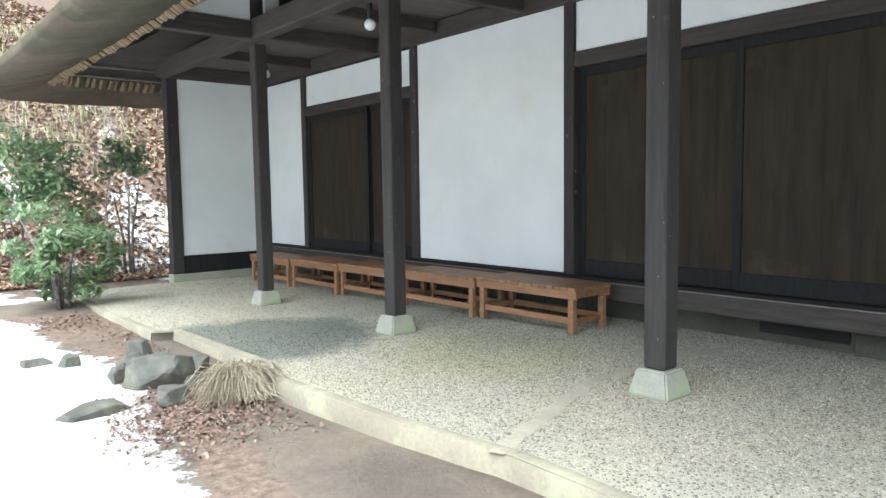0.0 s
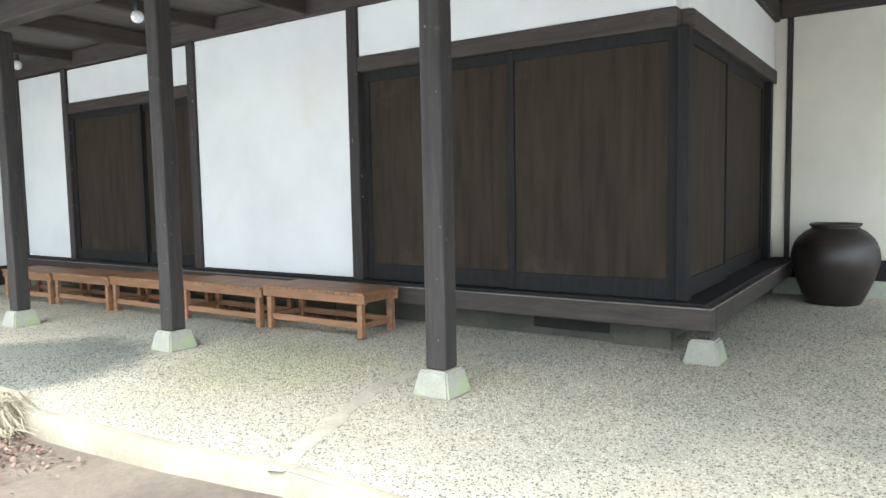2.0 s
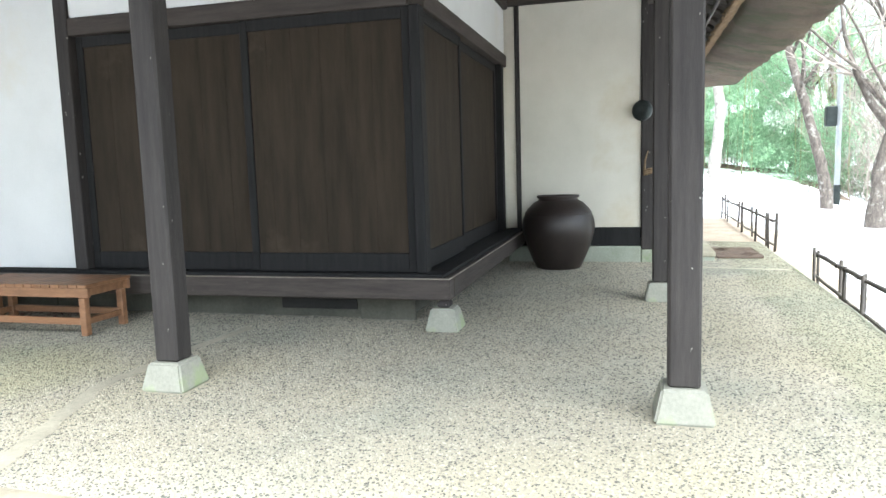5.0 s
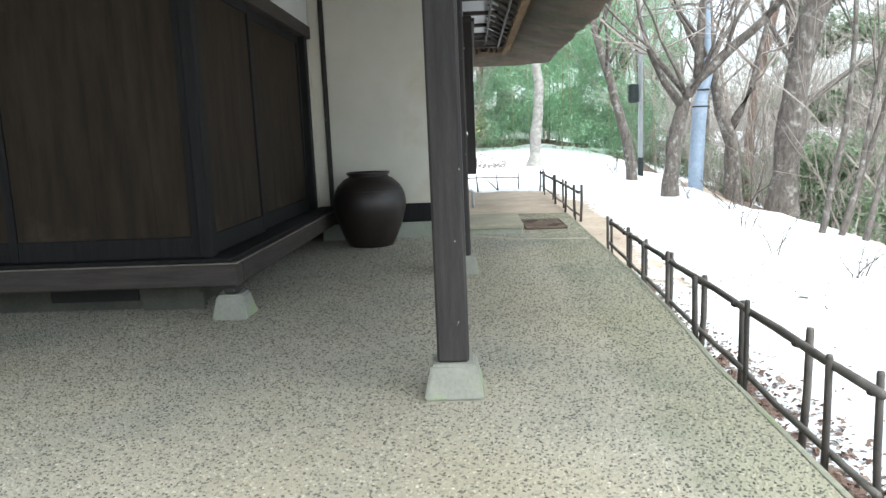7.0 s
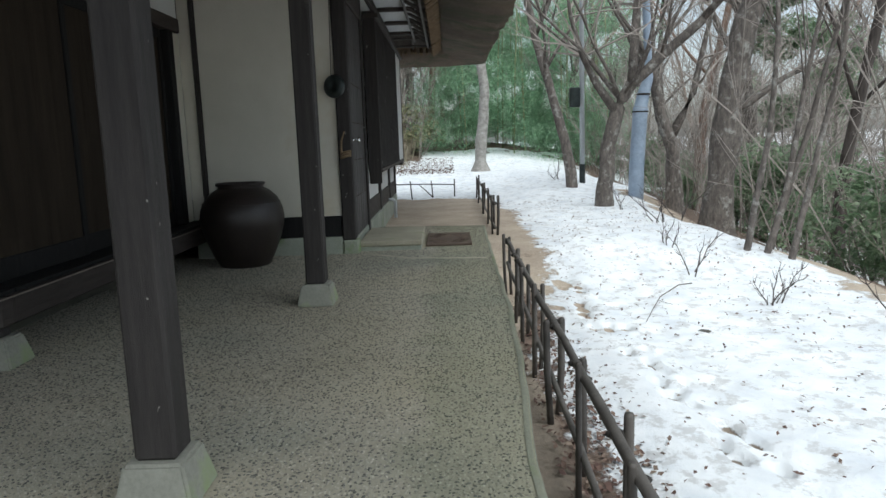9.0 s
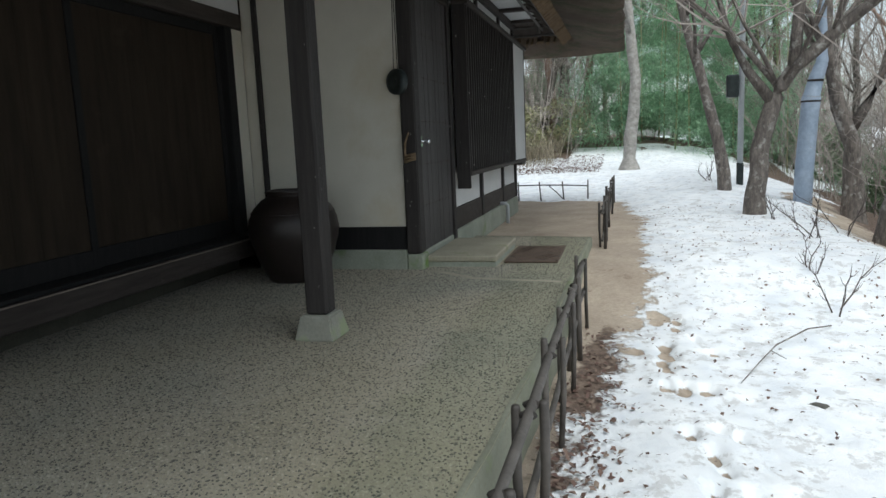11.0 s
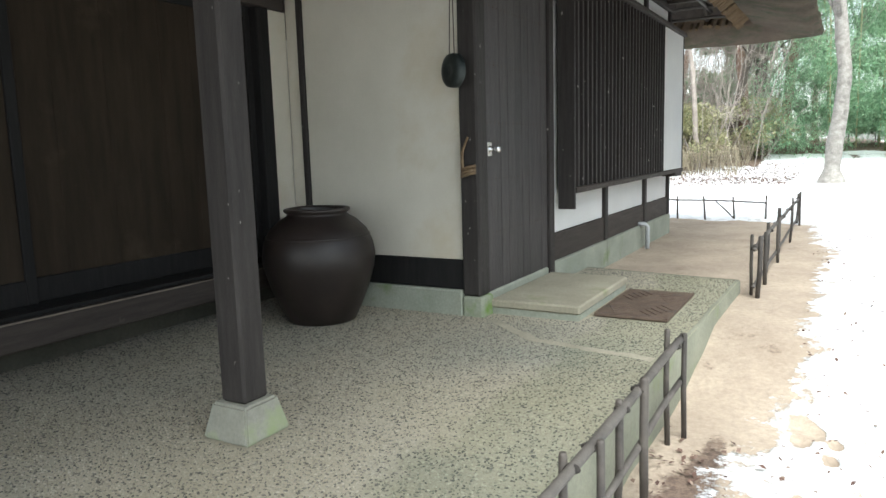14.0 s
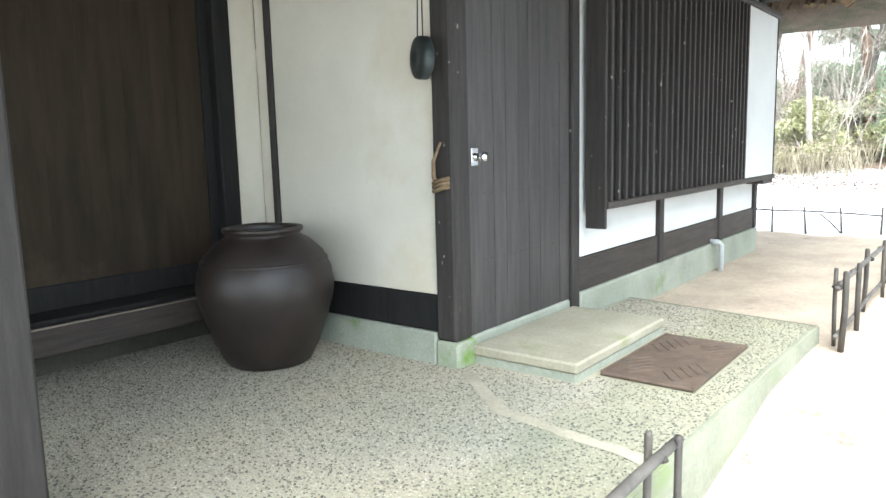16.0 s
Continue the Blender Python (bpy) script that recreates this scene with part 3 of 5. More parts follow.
def build_slab():
    root = thing("floor", label="exposed aggregate concrete porch slab with pale pebbles", category="porch floor", kind="structure")
    bm = bmesh.new()
    top = [bm.verts.new((x, y, 0)) for x, y in SLAB_OUTLINE]
    bm.faces.new(top)
    for y in (4.3, 8.0):
        bmesh.ops.bisect_plane(bm, geom=bm.verts[:] + bm.edges[:] + bm.faces[:], plane_co=(0, y, 0), plane_no=(0, 1, 0))
    for v in bm.verts:
        v.co.z = floor_height(v.co.y)
    part("slab_top", bm, SLAB, root)
    # the raised concrete kerb round the open sides, broken where the slab was patched
    kerb_runs = [(SLAB_OUTLINE[-8:] + SLAB_OUTLINE[:1], KERB), (SLAB_OUTLINE[0:7], KERB_SOUTH), (SLAB_OUTLINE[-11:-7], KERB)]
    for run, m in kerb_runs:
        for (x0, y0), (x1, y1) in zip(run, run[1:]):
            d = Vector((x1 - x0, y1 - y0, 0))
            t = d.normalized()
            nrm = Vector((t.y, -t.x, 0))
            mid = Vector((5.5, 4, 0)) - Vector(((x0 + x1) / 2, (y0 + y1) / 2, 0))
            if nrm.dot(mid) > 0:
                nrm = -nrm
            steps = max(2, int(d.length / 0.25))
            vs, fs = [], []
            prof = [(-0.03 if m is KERB_SOUTH else -0.075, 0.004), (-0.01, 0.006), (0.008, -0.012), (0.016, -0.45 if m is KERB_SOUTH else -0.16)]
            for i in range(steps + 1):
                p = Vector((x0, y0, 0)) + d * (i / steps)
                w = noise.noise(p * 3.1) * 0.012
                for o, z in prof:
                    vs.append(p + nrm * (o + w) + Vector((0, 0, floor_height(p.y) + z + (0.004 * noise.noise(p * 7) if z < 0 else 0))))
            k = len(prof)
            for i in range(steps):
                for j in range(k - 1):
                    fs.append((i * k + j, i * k + j + 1, (i + 1) * k + j + 1, (i + 1) * k + j))
            raw("slab_edge", vs, fs, m, root, smooth=True)
    return root


FLOOR = build_slab()


def strip(points, width, z, name):
    vs, fs = [], []
    fine = []
    for (x0, y0), (x1, y1) in zip(points, points[1:]):
        k = max(2, int(math.hypot(x1 - x0, y1 - y0) / 0.08))
        fine += [Vector((x0 + (x1 - x0) * i / k, y0 + (y1 - y0) * i / k, 0)) for i in range(k)]
    fine.append(Vector((*points[-1], 0)))
    for i, p in enumerate(fine):
        d = (fine[min(i + 1, len(fine) - 1)] - fine[max(0, i - 1)]).normalized()
        nrm = Vector((-d.y, d.x, 0))
        a, b = width / 2 + 0.028 * noise.noise(p * 9), width / 2 + 0.028 * noise.noise(p * 9 + Vector((5, 0, 0)))
        vs += [p + nrm * a + Vector((0, 0, z)), p - nrm * b + Vector((0, 0, z))]
    for i in range(len(fine) - 1):
        fs.append((2 * i, 2 * i + 1, 2 * i + 3, 2 * i + 2))
    return raw(name, vs, fs, JOINT, FLOOR)


JOINT_A = [(2.36, 2.58), (3.1, 2.85), (3.7, 3.08), (4.6, 3.06), (5.3, 2.98)]
JOINT_B = [(9.24, -0.34), (8.85, -0.85), (8.72, -1.66)]
strip(JOINT_A, 0.10, 0.0035, "slab_joint")
strip(JOINT_B, 0.085, 0.0035, "slab_joint")


# ---- porch posts and footings ----
def porch_post(h=3.068):
    root = thing("porch_post", (0, 0, 0), "dark weathered square timber post on a tapered concrete footing", "post", "posts along the porch")
    part("footing", frustum(0.285, 0.21, 0.165), CONCRETE, root, "tapered pale concrete footing")
    bm = boxes((-0.075, 0.075, -0.075, 0.075, 0.165, h), bev=0.012)
    part("shaft", bm, TIMBER, root)
    return root


first_post = porch_post()
first_post.matrix_world = pose(*POSTS[0], 0)
for px, py in POSTS[1:]:
    copy_thing(first_post, pose(px, py, floor_height(py)))

# ---- west front ----
def wall_root(name, label):
    return thing(name, label=label, category="wall", kind="structure")


west = wall_root("wall_west", "white plaster front wall framed in dark timber")
T = 0.14
PANELS_W = [(4.84, 7.22, 0.435, 3.08), (1.65, 4.71, 2.61, 3.08), (7.35, 10.03, 2.58, 3.06), (10.15, 11.40, 0.435, 3.06)]
for y0, y1, z0, z1 in PANELS_W:
    part("plaster_panel", boxes((WX + 0.025, WX + T, y0, y1, z0, z1)), PLASTER, west)
for yc in (4.775, 7.285, 10.09):
    part("wall_post", boxes((WX - 0.012, WX + T, yc - 0.065, yc + 0.065, 0.42, 3.08), bev=0.008), TIMBER, west)
part("corner_post", boxes((WX - 0.01, WX + 0.13, SY - 0.01, SY + 0.075, 0.426, 2.458), bev=0.008), FRAMEWOOD, west)
part("corner_post", boxes((WX + 0.0, WX + T, 11.40, 11.46, 0.3, 3.08), bev=0.008), TIMBER, west)
for y0, y1 in ((1.64, 4.71), (7.35, 10.025)):
    part("lintel", boxes((WX - 0.006, WX + T, y0, y1, 2.46, 2.605), bev=0.006), TIMBER_X, west)
part("wall_beam", boxes((WX - 0.03, WX + T + 0.02, 1.48, 11.45, 3.082, 3.29), bev=0.01), TIMBER_X, west)
part("sill_beam", boxes((WX - 0.085, WX + 0.05, SY - 0.21, 4.85, 0.225, 0.395), bev=0.012), TIMBER_X, west)
part("sill_beam", boxes((WX - 0.06, WX + 0.05, 4.854, 11.4, 0.24, 0.395), bev=0.012), TIMBER_X, west)
part("worn_edge", boxes((WX - 0.088, WX - 0.078, SY - 0.213, 11.3, 0.388, 0.3975), bev=0.002), WORN, west, "pale worn edge of the sill")
part("floor_edge", boxes((WX - 0.05, WX + 0.16, SY - 0.16, 11.4, 0.397, 0.425), bev=0.004), FRAMEWOOD, west)
part("foundation", boxes((WX + 0.26, WX + 0.36, SY + 0.2, 5.33, -0.1, 0.39), (WX + 0.26, WX + 0.36, 5.336, 11.3, -0.1, 0.39)), SHADED_UNDERSTONE, west)
part("vent_opening", boxes((WX + 0.25, WX + 0.265, 2.25, 2.95, 0.07, 0.22)), DARK, west)
part("foundation_board", boxes((WX + 0.20, WX + 0.226, 1.72, 2.20, 0.0, 0.22)), SHADED_UNDERSTONE, west)


def shutter(name, width, z0, z1, seed, along="y"):
    """A sliding timber shutter: wide boards in a dark frame, seen from its outer side."""
    root = thing(name, label="closed dark brown wooden sliding shutter", category="sliding door", group="sliding shutters", kind="structure")
    st, top, bot = 0.065, 0.09, 0.15
    rs = random.Random(seed)
    y = st
    while y < width - st - 0.02:
        w = min(rs.uniform(0.17, 0.27), width - st - y)
        if width - st - y - w < 0.08:
            w = width - st - y
        part("board", boxes((0.016 + rs.uniform(0, 0.0015), 0.03, y + 0.0004, y + w - 0.0004, z0 + bot, z1 - top), bev=0.0008), BOARD, root)
        y += w
    part("stile", boxes((0, 0.036, 0, st, z0, z1)), FRAMEWOOD, root)
    part("stile", boxes((0, 0.036, width - st, width, z0, z1)), FRAMEWOOD, root)
    part("top_rail", boxes((0.001, 0.035, st, width - st, z1 - top, z1)), FRAMEWOOD, root)
    part("bottom_rail", boxes((0.001, 0.035, st, width - st, z0, z0 + bot)), FRAMEWOOD, root)
    return root


for i, (y0, y1, d) in enumerate(((1.64, 3.08, 0.035), (3.02, 4.71, 0.08), (7.35, 8.44, 0.08), (8.38, 10.025, 0.035))):
    s = shutter("door_%d" % (i + 1), y1 - y0, 0.427, 2.46, i)
    s.matrix_world = pose(WX + d, y0, 0)

# footing under the corner of the floor frame
cf = thing("corner_footing", (5.47, 1.40, 0), "small tapered concrete footing under the sill corner", "footing")
part("block", frustum(0.265, 0.185, 0.175), CONCRETE, cf)
part("stub", boxes((-0.05, 0.05, -0.05, 0.05, 0.175, 0.225), bev=0.012), TIMBER, cf)

# ---- shuttered side, running back to the vat ----
side = wall_root("wall_side", "dark shuttered side wall with plaster above the lintel")
part("sill_beam", boxes((WX + 0.055, VX, SY - 0.21, SY + 0.05, 0.225, 0.395), bev=0.012), TIMBER_X, side)
part("worn_edge", boxes((WX - 0.076, VX, SY - 0.213, SY - 0.203, 0.388, 0.3975), bev=0.002), WORN, side, "pale worn edge of the sill")
part("floor_edge", boxes((WX + 0.165, VX, SY - 0.16, SY + 0.10, 0.397, 0.425), bev=0.004), FRAMEWOOD, side)
part("lintel", boxes((WX + 0.143, VX - 0.02, SY - 0.008, SY + T, 2.46, 2.605), bev=0.006), TIMBER_X, side)
part("plaster_panel", boxes((WX + 0.135, VX, SY + 0.02, SY + T, 2.61, 3.16)), PLASTER, side)
part("wall_beam", boxes((WX + 0.17, VX, SY - 0.03, SY + T, 3.163, 3.38), bev=0.01), TIMBER_X, side)
part("plaster_panel", boxes((VX - 0.197, VX + 0.034, SY + 0.03, SY + 0.14, 0.427, 2.457)), PLASTER_BOUNCE, side)
part("end_post", boxes((VX - 0.34, VX - 0.20, SY + 0.0, SY + 0.14, 0.427, 2.457), bev=0.008), FRAMEWOOD, side)
part("foundation", boxes((WX + 0.37, VX, SY + 0.26, SY + 0.36, -0.1, 0.4)), SHADED_UNDERSTONE, side)
for i, (x0, x1, d) in enumerate(((WX + 0.135, 7.01, 0.03), (6.95, VX - 0.34, 0.075))):
    s = shutter("door_%d" % (i + 5), x1 - x0, 0.427, 2.46, i + 7)
    s.matrix_world = pose(x1, SY + d, 0, 0, 0, 90)

# ---- wall behind the vat ----
vat_wall = wall_root("wall_entry", "plaster wall tinted cream for bounced light, with a dark base board beside the entrance")
part("plaster_panel", boxes((VX + 0.03, VX + T, 1.453, SY + 0.027, 0.43, 3.2)), PLASTER_BOUNCE, vat_wall)
part("slim_post", boxes((VX - 0.005, VX + T, 1.395, 1.45, 0.43, 3.2), bev=0.01), TIMBER, vat_wall)
part("plaster_panel", boxes((VX + 0.02, VX + T, -0.08, 1.392, 0.43, 3.2)), PLASTER_BOUNCE, vat_wall)
part("base_board", boxes((VX + 0.004, VX + T, -0.08, SY, 0.20, 0.427), bev=0.006), FRAMEWOOD, vat_wall)
part("base_concrete", boxes((VX - 0.03, VX + T, -0.08, SY, -0.05, 0.197), bev=0.012), MOSSY, vat_wall)
part("base_concrete", boxes((VX - 0.035, VX + 0.16, DY - 0.04, -0.084, -0.05, 0.155), bev=0.015), CORNERMOSS, vat_wall, "concrete corner stone green with moss")
part("corner_post", boxes((VX - 0.02, VX + 0.155, DY - 0.015, -0.084, 0.157, 3.2), bev=0.014), TIMBER, vat_wall)
part("head_beam", boxes((VX - 0.02, VX + T, -0.08, SY - 0.03, 3.203, 3.42), bev=0.01), TIMBER_X, vat_wall)

# ---- entrance wall with door, lattice window and low plaster ----
entry = wall_root("wall_south", "white plaster wall with dark timber and concrete base")
X_END = 15.86
part("base_concrete", boxes((9.475, 10.75, DY, DY + 0.16, -0.05, 0.155), bev=0.012), MOSSY, entry)
for x0, x1 in ((10.89, 12.54), (12.544, 14.3), (14.304, X_END)):
    part("base_concrete", boxes((x0, x1, DY - 0.02, DY + 0.16, -0.2, 0.185), bev=0.012), MOSSY, entry)
for xc in (10.82, 12.55, 14.36, X_END - 0.06):
    part("wall_post", boxes((xc - 0.06, xc + 0.06, DY - 0.012, DY + T, 0.187 if xc > 11 else 0.0, 3.2), bev=0.008), TIMBER, entry)
for x0, x1 in ((10.885, 12.485), (12.615, 14.295), (14.425, X_END - 0.125)):
    part("base_board", boxes((x0, x1, DY + 0.004, DY + T, 0.188, 0.45), bev=0.005), TIMBER_X, entry)
    part("plaster_panel", boxes((x0, x1, DY + 0.025, DY + T, 0.453, 3.2)), PLASTER, entry)
part("head_beam", boxes((VX + 0.165, X_END + 0.15, DY - 0.03, DY + T, 3.203, 3.42), bev=0.01), TIMBER_X, entry)
part("door_head", boxes((9.475, 10.755, DY - 0.01, DY + T, 2.782, 3.2), bev=0.008), TIMBER_X, entry)


def plank_door():
    root = thing("door_7", (9.475, DY, 0.157), "closed dark plank entrance door with rows of nails", "door", kind="structure")
    n, W, H = 9, 1.28, 2.62
    for i in range(n):
        x0, x1 = W * i / n, W * (i + 1) / n
        part("plank", boxes((x0 + 0.0015, x1 - 0.0015, 0.012 + 0.002 * (i * 5 % 3), 0.05, 0, H), bev=0.0015), DOORWOOD, root)
    for z in (0.46, 0.88, 1.31, 1.75, 2.18):
        bm = bmesh.new()
        for i in range(n * 2):
            bmesh.ops.create_icosphere(bm, subdivisions=1, radius=0.006, matrix=Matrix.Translation((W * (i + 0.5) / (n * 2), 0.012, z)))
        part("nail_row", bm, RUST, root)
    lock = part("knob_plate", boxes((0.03, 0.10, 0.002, 0.013, 1.055, 1.165), bev=0.006), CHROME, root, "chrome lock plate with round knob")
    v, f = lathe([(0.026, 0), (0.026, 0.012), (0.013, 0.018), (0.012, 0.05), (0.027, 0.058), (0.031, 0.07), (0.026, 0.084), (0.001, 0.088)], 20)
    k = raw("knob", v, f, CHROME, lock, smooth=True)
    k.matrix_basis = pose(0.065, 0.004, 1.11, 90, 0, 0)
    return root


plank_door()


def lattice():
    root = thing("lattice_window", (0, 0, 0), "projecting dark wooden lattice window box with white end panel", "lattice window")
    y0, y1 = DY - 0.18, DY - 0.014
    x0, x1, xe = 11.0, 14.6, 15.92
    part("side_board", boxes((x0 - 0.035, x0, y0, y1, 0.68, 2.92), bev=0.006), TIMBER, root)
    part("cap_board", boxes((x0 - 0.05, xe + 0.03, y0 - 0.04, y1, 2.835, 2.89), bev=0.006), TIMBER_X, root)
    part("bottom_rail", boxes((x0, xe + 0.02, y0 - 0.012, y0 + 0.05, 0.83, 0.885), bev=0.006), TIMBER_X, root)
    part("box_floor", boxes((x0, xe, y0 + 0.052, y1, 0.84, 0.87)), TIMBER_X, root)
    part("corner_shelf", boxes((xe - 0.45, xe + 0.02, y0 + 0.01, y1 + 0.1, 0.775, 0.827), bev=0.006), TIMBER_X, root)
    part("backing", boxes((x0 + 0.002, x1, y0 + 0.07, y0 + 0.085, 0.875, 2.83)), FRAMEWOOD, root)
    part("end_panel", boxes((x1 + 0.04, xe - 0.03, y0 + 0.006, y1, 0.888, 2.832)), PLASTER, root, "white plaster end panel")
    part("end_post", boxes((xe - 0.028, xe, y0 - 0.004, y1, 0.888, 2.832), bev=0.004), TIMBER, root)
    part("stop_post", boxes((x1 - 0.01, x1 + 0.038, y0 - 0.004, y0 + 0.06, 0.888, 2.832), bev=0.004), TIMBER, root)
    n = 26
    for i in range(n):
        x = x0 + 0.02 + (x1 - x0 - 0.03) * (i + 0.5) / n
        part("slat", boxes((x - 0.02, x + 0.02, y0, y0 + 0.035, 0.887, 2.833), bev=0.004), TIMBER, root)
    return root


lattice()

# ---- north end wall of the porch ----
north = wall_root("wall_north", "white plaster end wall of the porch")
NY = 11.45
part("plaster_panel", boxes((4.06, WX + 0.0, NY, NY + T, 0.305, 3.08)), PLASTER, north)
part("end_post", boxes((3.875, 4.055, NY - 0.03, NY + 0.15, 0.02, 3.08), bev=0.01), TIMBER, north)
part("base_board", boxes((4.06, WX, NY - 0.02, NY + T, 0.02, 0.302), bev=0.006), FRAMEWOOD, north)
part("base_concrete", boxes((3.855, WX, NY - 0.06, NY + 0.16, -0.25, 0.017), bev=0.012), CONCRETE, north)
part("head_beam", boxes((3.855, WX - 0.04, NY - 0.04, NY + T, 3.083, 3.29), bev=0.01), TIMBER_X, north)
# plain closing walls out of sight
shell = wall_root("wall_back", "plain plaster walls closing the house")
part("plaster_panel", boxes((15.62, 15.76, DY + 0.16, 11.4, 0.2, 3.9), (5.7, 15.6, 11.6, 11.74, 0.2, 3.9)), PLASTER, shell)
part("base_concrete", boxes((15.60, 15.77, DY + 0.165, 11.4, -0.3, 0.197), (5.7, 15.59, 11.59, 11.75, -0.3, 0.197)), MOSSY, shell)

# ---- porch beams and ceiling ----
beams = thing("porch_beams", label="dark timber beams over the porch posts", category="beams", kind="structure")
part("row_beam", boxes((3.73, 3.91, -0.40, 11.4, 3.07, 3.30), bev=0.012), TIMBER_X, beams)
part("row_beam", boxes((3.914, VX - 0.03, -0.32, -0.15, 3.07, 3.30), bev=0.012), TIMBER_X, beams)
for yb in (2.62, 5.40, 8.06):
    part("tie_beam", boxes((3.914, WX - 0.035, yb - 0.06, yb + 0.06, 3.10, 3.27), bev=0.01), TIMBER_X, beams)
for yb in (8.06,):
    part("outer_arm", boxes((2.6, 3.726, yb - 0.07, yb + 0.07, 3.06, 3.27), bev=0.01), TIMBER_X, beams)
for yb in (1.75, 4.1, 6.8, 9.8):
    part("joist", boxes((3.914, WX - 0.035, yb - 0.04, yb + 0.04, 3.15, 3.275), bev=0.008), TIMBER_X, beams)
part("outer_purlin", boxes((2.46, 2.62, -0.84, 12.4, 3.66, 3.82), bev=0.012), TIMBER_X, beams)
part("outer_purlin", boxes((2.624, 17.0, -1.02, -0.86, 3.272, 3.43), bev=0.012), TIMBER_X, beams)
gable = thing("gable_panel", label="white plaster panel standing on the porch beam", category="wall panel", kind="structure")
part("plaster_panel", boxes((2.70, 3.725, 8.03, 8.09, 3.275, 4.05), (3.915, 4.1, 8.03, 8.09, 3.305, 4.05)), PLASTER, gable)
ceil_bm = boxes((3.6, VX + 0.1, -0.45, SY + 0.1, 3.44, 3.47), (3.92, WX + 0.1, SY + 0.104, 11.45, 3.302, 3.332), (5.65, 15.6, SY + 0.2, 11.55, 3.5, 3.53))
tagged(part("ceiling", ceil_bm, SOFFIT), "dark stained board ceiling over the porch", "ceiling", kind="structure")

# ---- thatched roof ----
def build_roof():
    root = thing("roof", label="thick weathered thatched roof with deep eaves", category="thatched roof", kind="structure")
    X0, X1, Y0, Y1 = 1.52, 17.4, -2.2, 13.4
    def ring(d, z, wav=0.0, seg=0.35):
        x0, x1, y0, y1 = X0 + d, X1 - d, Y0 + d, Y1 - d
        pts = []
        nx, ny = 110, 110
        for k in range(nx):
            pts.append((x0 + (x1 - x0) * k / nx, y0))
        for k in range(ny):
            pts.append((x1, y0 + (y1 - y0) * k / ny))
        for k in range(nx):
            pts.append((x1 - (x1 - x0) * k / nx, y1))
        for k in range(ny):
            pts.append((x0, y1 - (y1 - y0) * k / ny))
        out = []
        for x, y in pts:
            w = (noise.noise(Vector((x * 0.9, y * 0.9, z * 2))) + 0.8 * noise.noise(Vector((x * 3.1, y * 3.1, z * 5)))) * wav * 1.3
            out.append(Vector((x + w, y + w, z + w * 0.8 + (0.03 * noise.noise(Vector((x * 0.4, y * 0.4, 3)))))))
        return out
    rings = [ring(1.0, 3.14), ring(0.92, 3.0, 0.02), ring(0.5, 2.89, 0.03), ring(0.14, 2.82, 0.035), ring(0.02, 2.86, 0.04), ring(0.0, 2.94, 0.045), ring(0.10, 3.06, 0.05), ring(0.8, 3.8, 0.06), ring(2.2, 5.2, 0.05), ring(5.0, 8.0, 0.03), ring(7.6, 10.3, 0.0)]
    n = len(rings[0])
    vs = [v for r in rings for v in r]
    fs = []
    for i in range(len(rings) - 1):
        for k in range(n):
            fs.append((i * n + k, i * n + (k + 1) % n, (i + 1) * n + (k + 1) % n, (i + 1) * n + k))
    fs.append(tuple((len(rings) - 1) * n + k for k in range(n)))
    raw("thatch", vs, fs, THATCH, root, smooth=True)
    # boarding under the thatch
    a, b = ring(1.02, 3.16), ring(5.0, 6.9)
    raw("underside", a + b, [(k, n + k, n + (k + 1) % n, (k + 1) % n) for k in range(n)], SOFFIT, root, "dark boards beneath the thatch")
    # bundle ends along the inner edge of the eave, tied to bamboo laths
    rs = random.Random(5)
    runs = [((2.45, 12.6), (2.45, -1.1)), ((2.5, -1.13), (16.6, -1.13)), ((16.27, -1.1), (16.27, 6)), ((2.5, 12.27), (8, 12.27))]
    paths = []
    for (x0, y0), (x1, y1) in runs:
        L = math.hypot(x1 - x0, y1 - y0)
        for i in range(int(L / 0.11)):
            t = (i + rs.random() * 0.6) * 0.11 / L
            x, y = x0 + (x1 - x0) * t, y0 + (y1 - y0) * t
            dx, dy = (y1 - y0) / L, -(x1 - x0) / L
            r = rs.uniform(0.022, 0.04)
            z = 3.02 + rs.uniform(-0.02, 0.02)
            paths.append([((x - dx * 0.07, y - dy * 0.07, z - 0.045), r), ((x + dx * 0.1, y + dy * 0.1, z + 0.07), r * 0.9)])
    vs, fs = tubes(paths, 6)
    b = raw("bundle_ends", vs, fs, STRAWROPE, root, "row of tied reed bundle ends")
    tagged(b, kind="stuff")
    for (x0, y0), (x1, y1) in runs:
        for o in (0.16, 0.42):
            L = math.hypot(x1 - x0, y1 - y0)
            dx, dy = (y1 - y0) / L, -(x1 - x0) / L
            s = 1 if (x0 + dx - 9) ** 2 + (y0 + dy - 6) ** 2 < (x0 - dx - 9) ** 2 + (y0 - dy - 6) ** 2 else -1
            v, f = tubes([[((x0 + s * dx * o, y0 + s * dy * o, 3.04 + o * 0.45), 0.022), ((x1 + s * dx * o, y1 + s * dy * o, 3.04 + o * 0.45), 0.022)]], 8)
            raw("bamboo_lath", v, f, BAMBOO, root, smooth=True)
    # rafters from the purlin to the eave
    for k in range(26):
        y = -1.0 + k * 0.53
        v, f = tubes([[((2.5, y, 3.08), 0.028), ((3.7, y, 3.72), 0.032)]], 7)
        raw("rafter", v, f, BAMBOO, root, smooth=True)
    for k in range(28):
        x = 2.8 + k * 0.53
        v, f = tubes([[((x, -1.08, 3.08), 0.028), ((x, -0.2, 3.6), 0.032)]], 7)
        raw("rafter", v, f, BAMBOO, root, smooth=True)
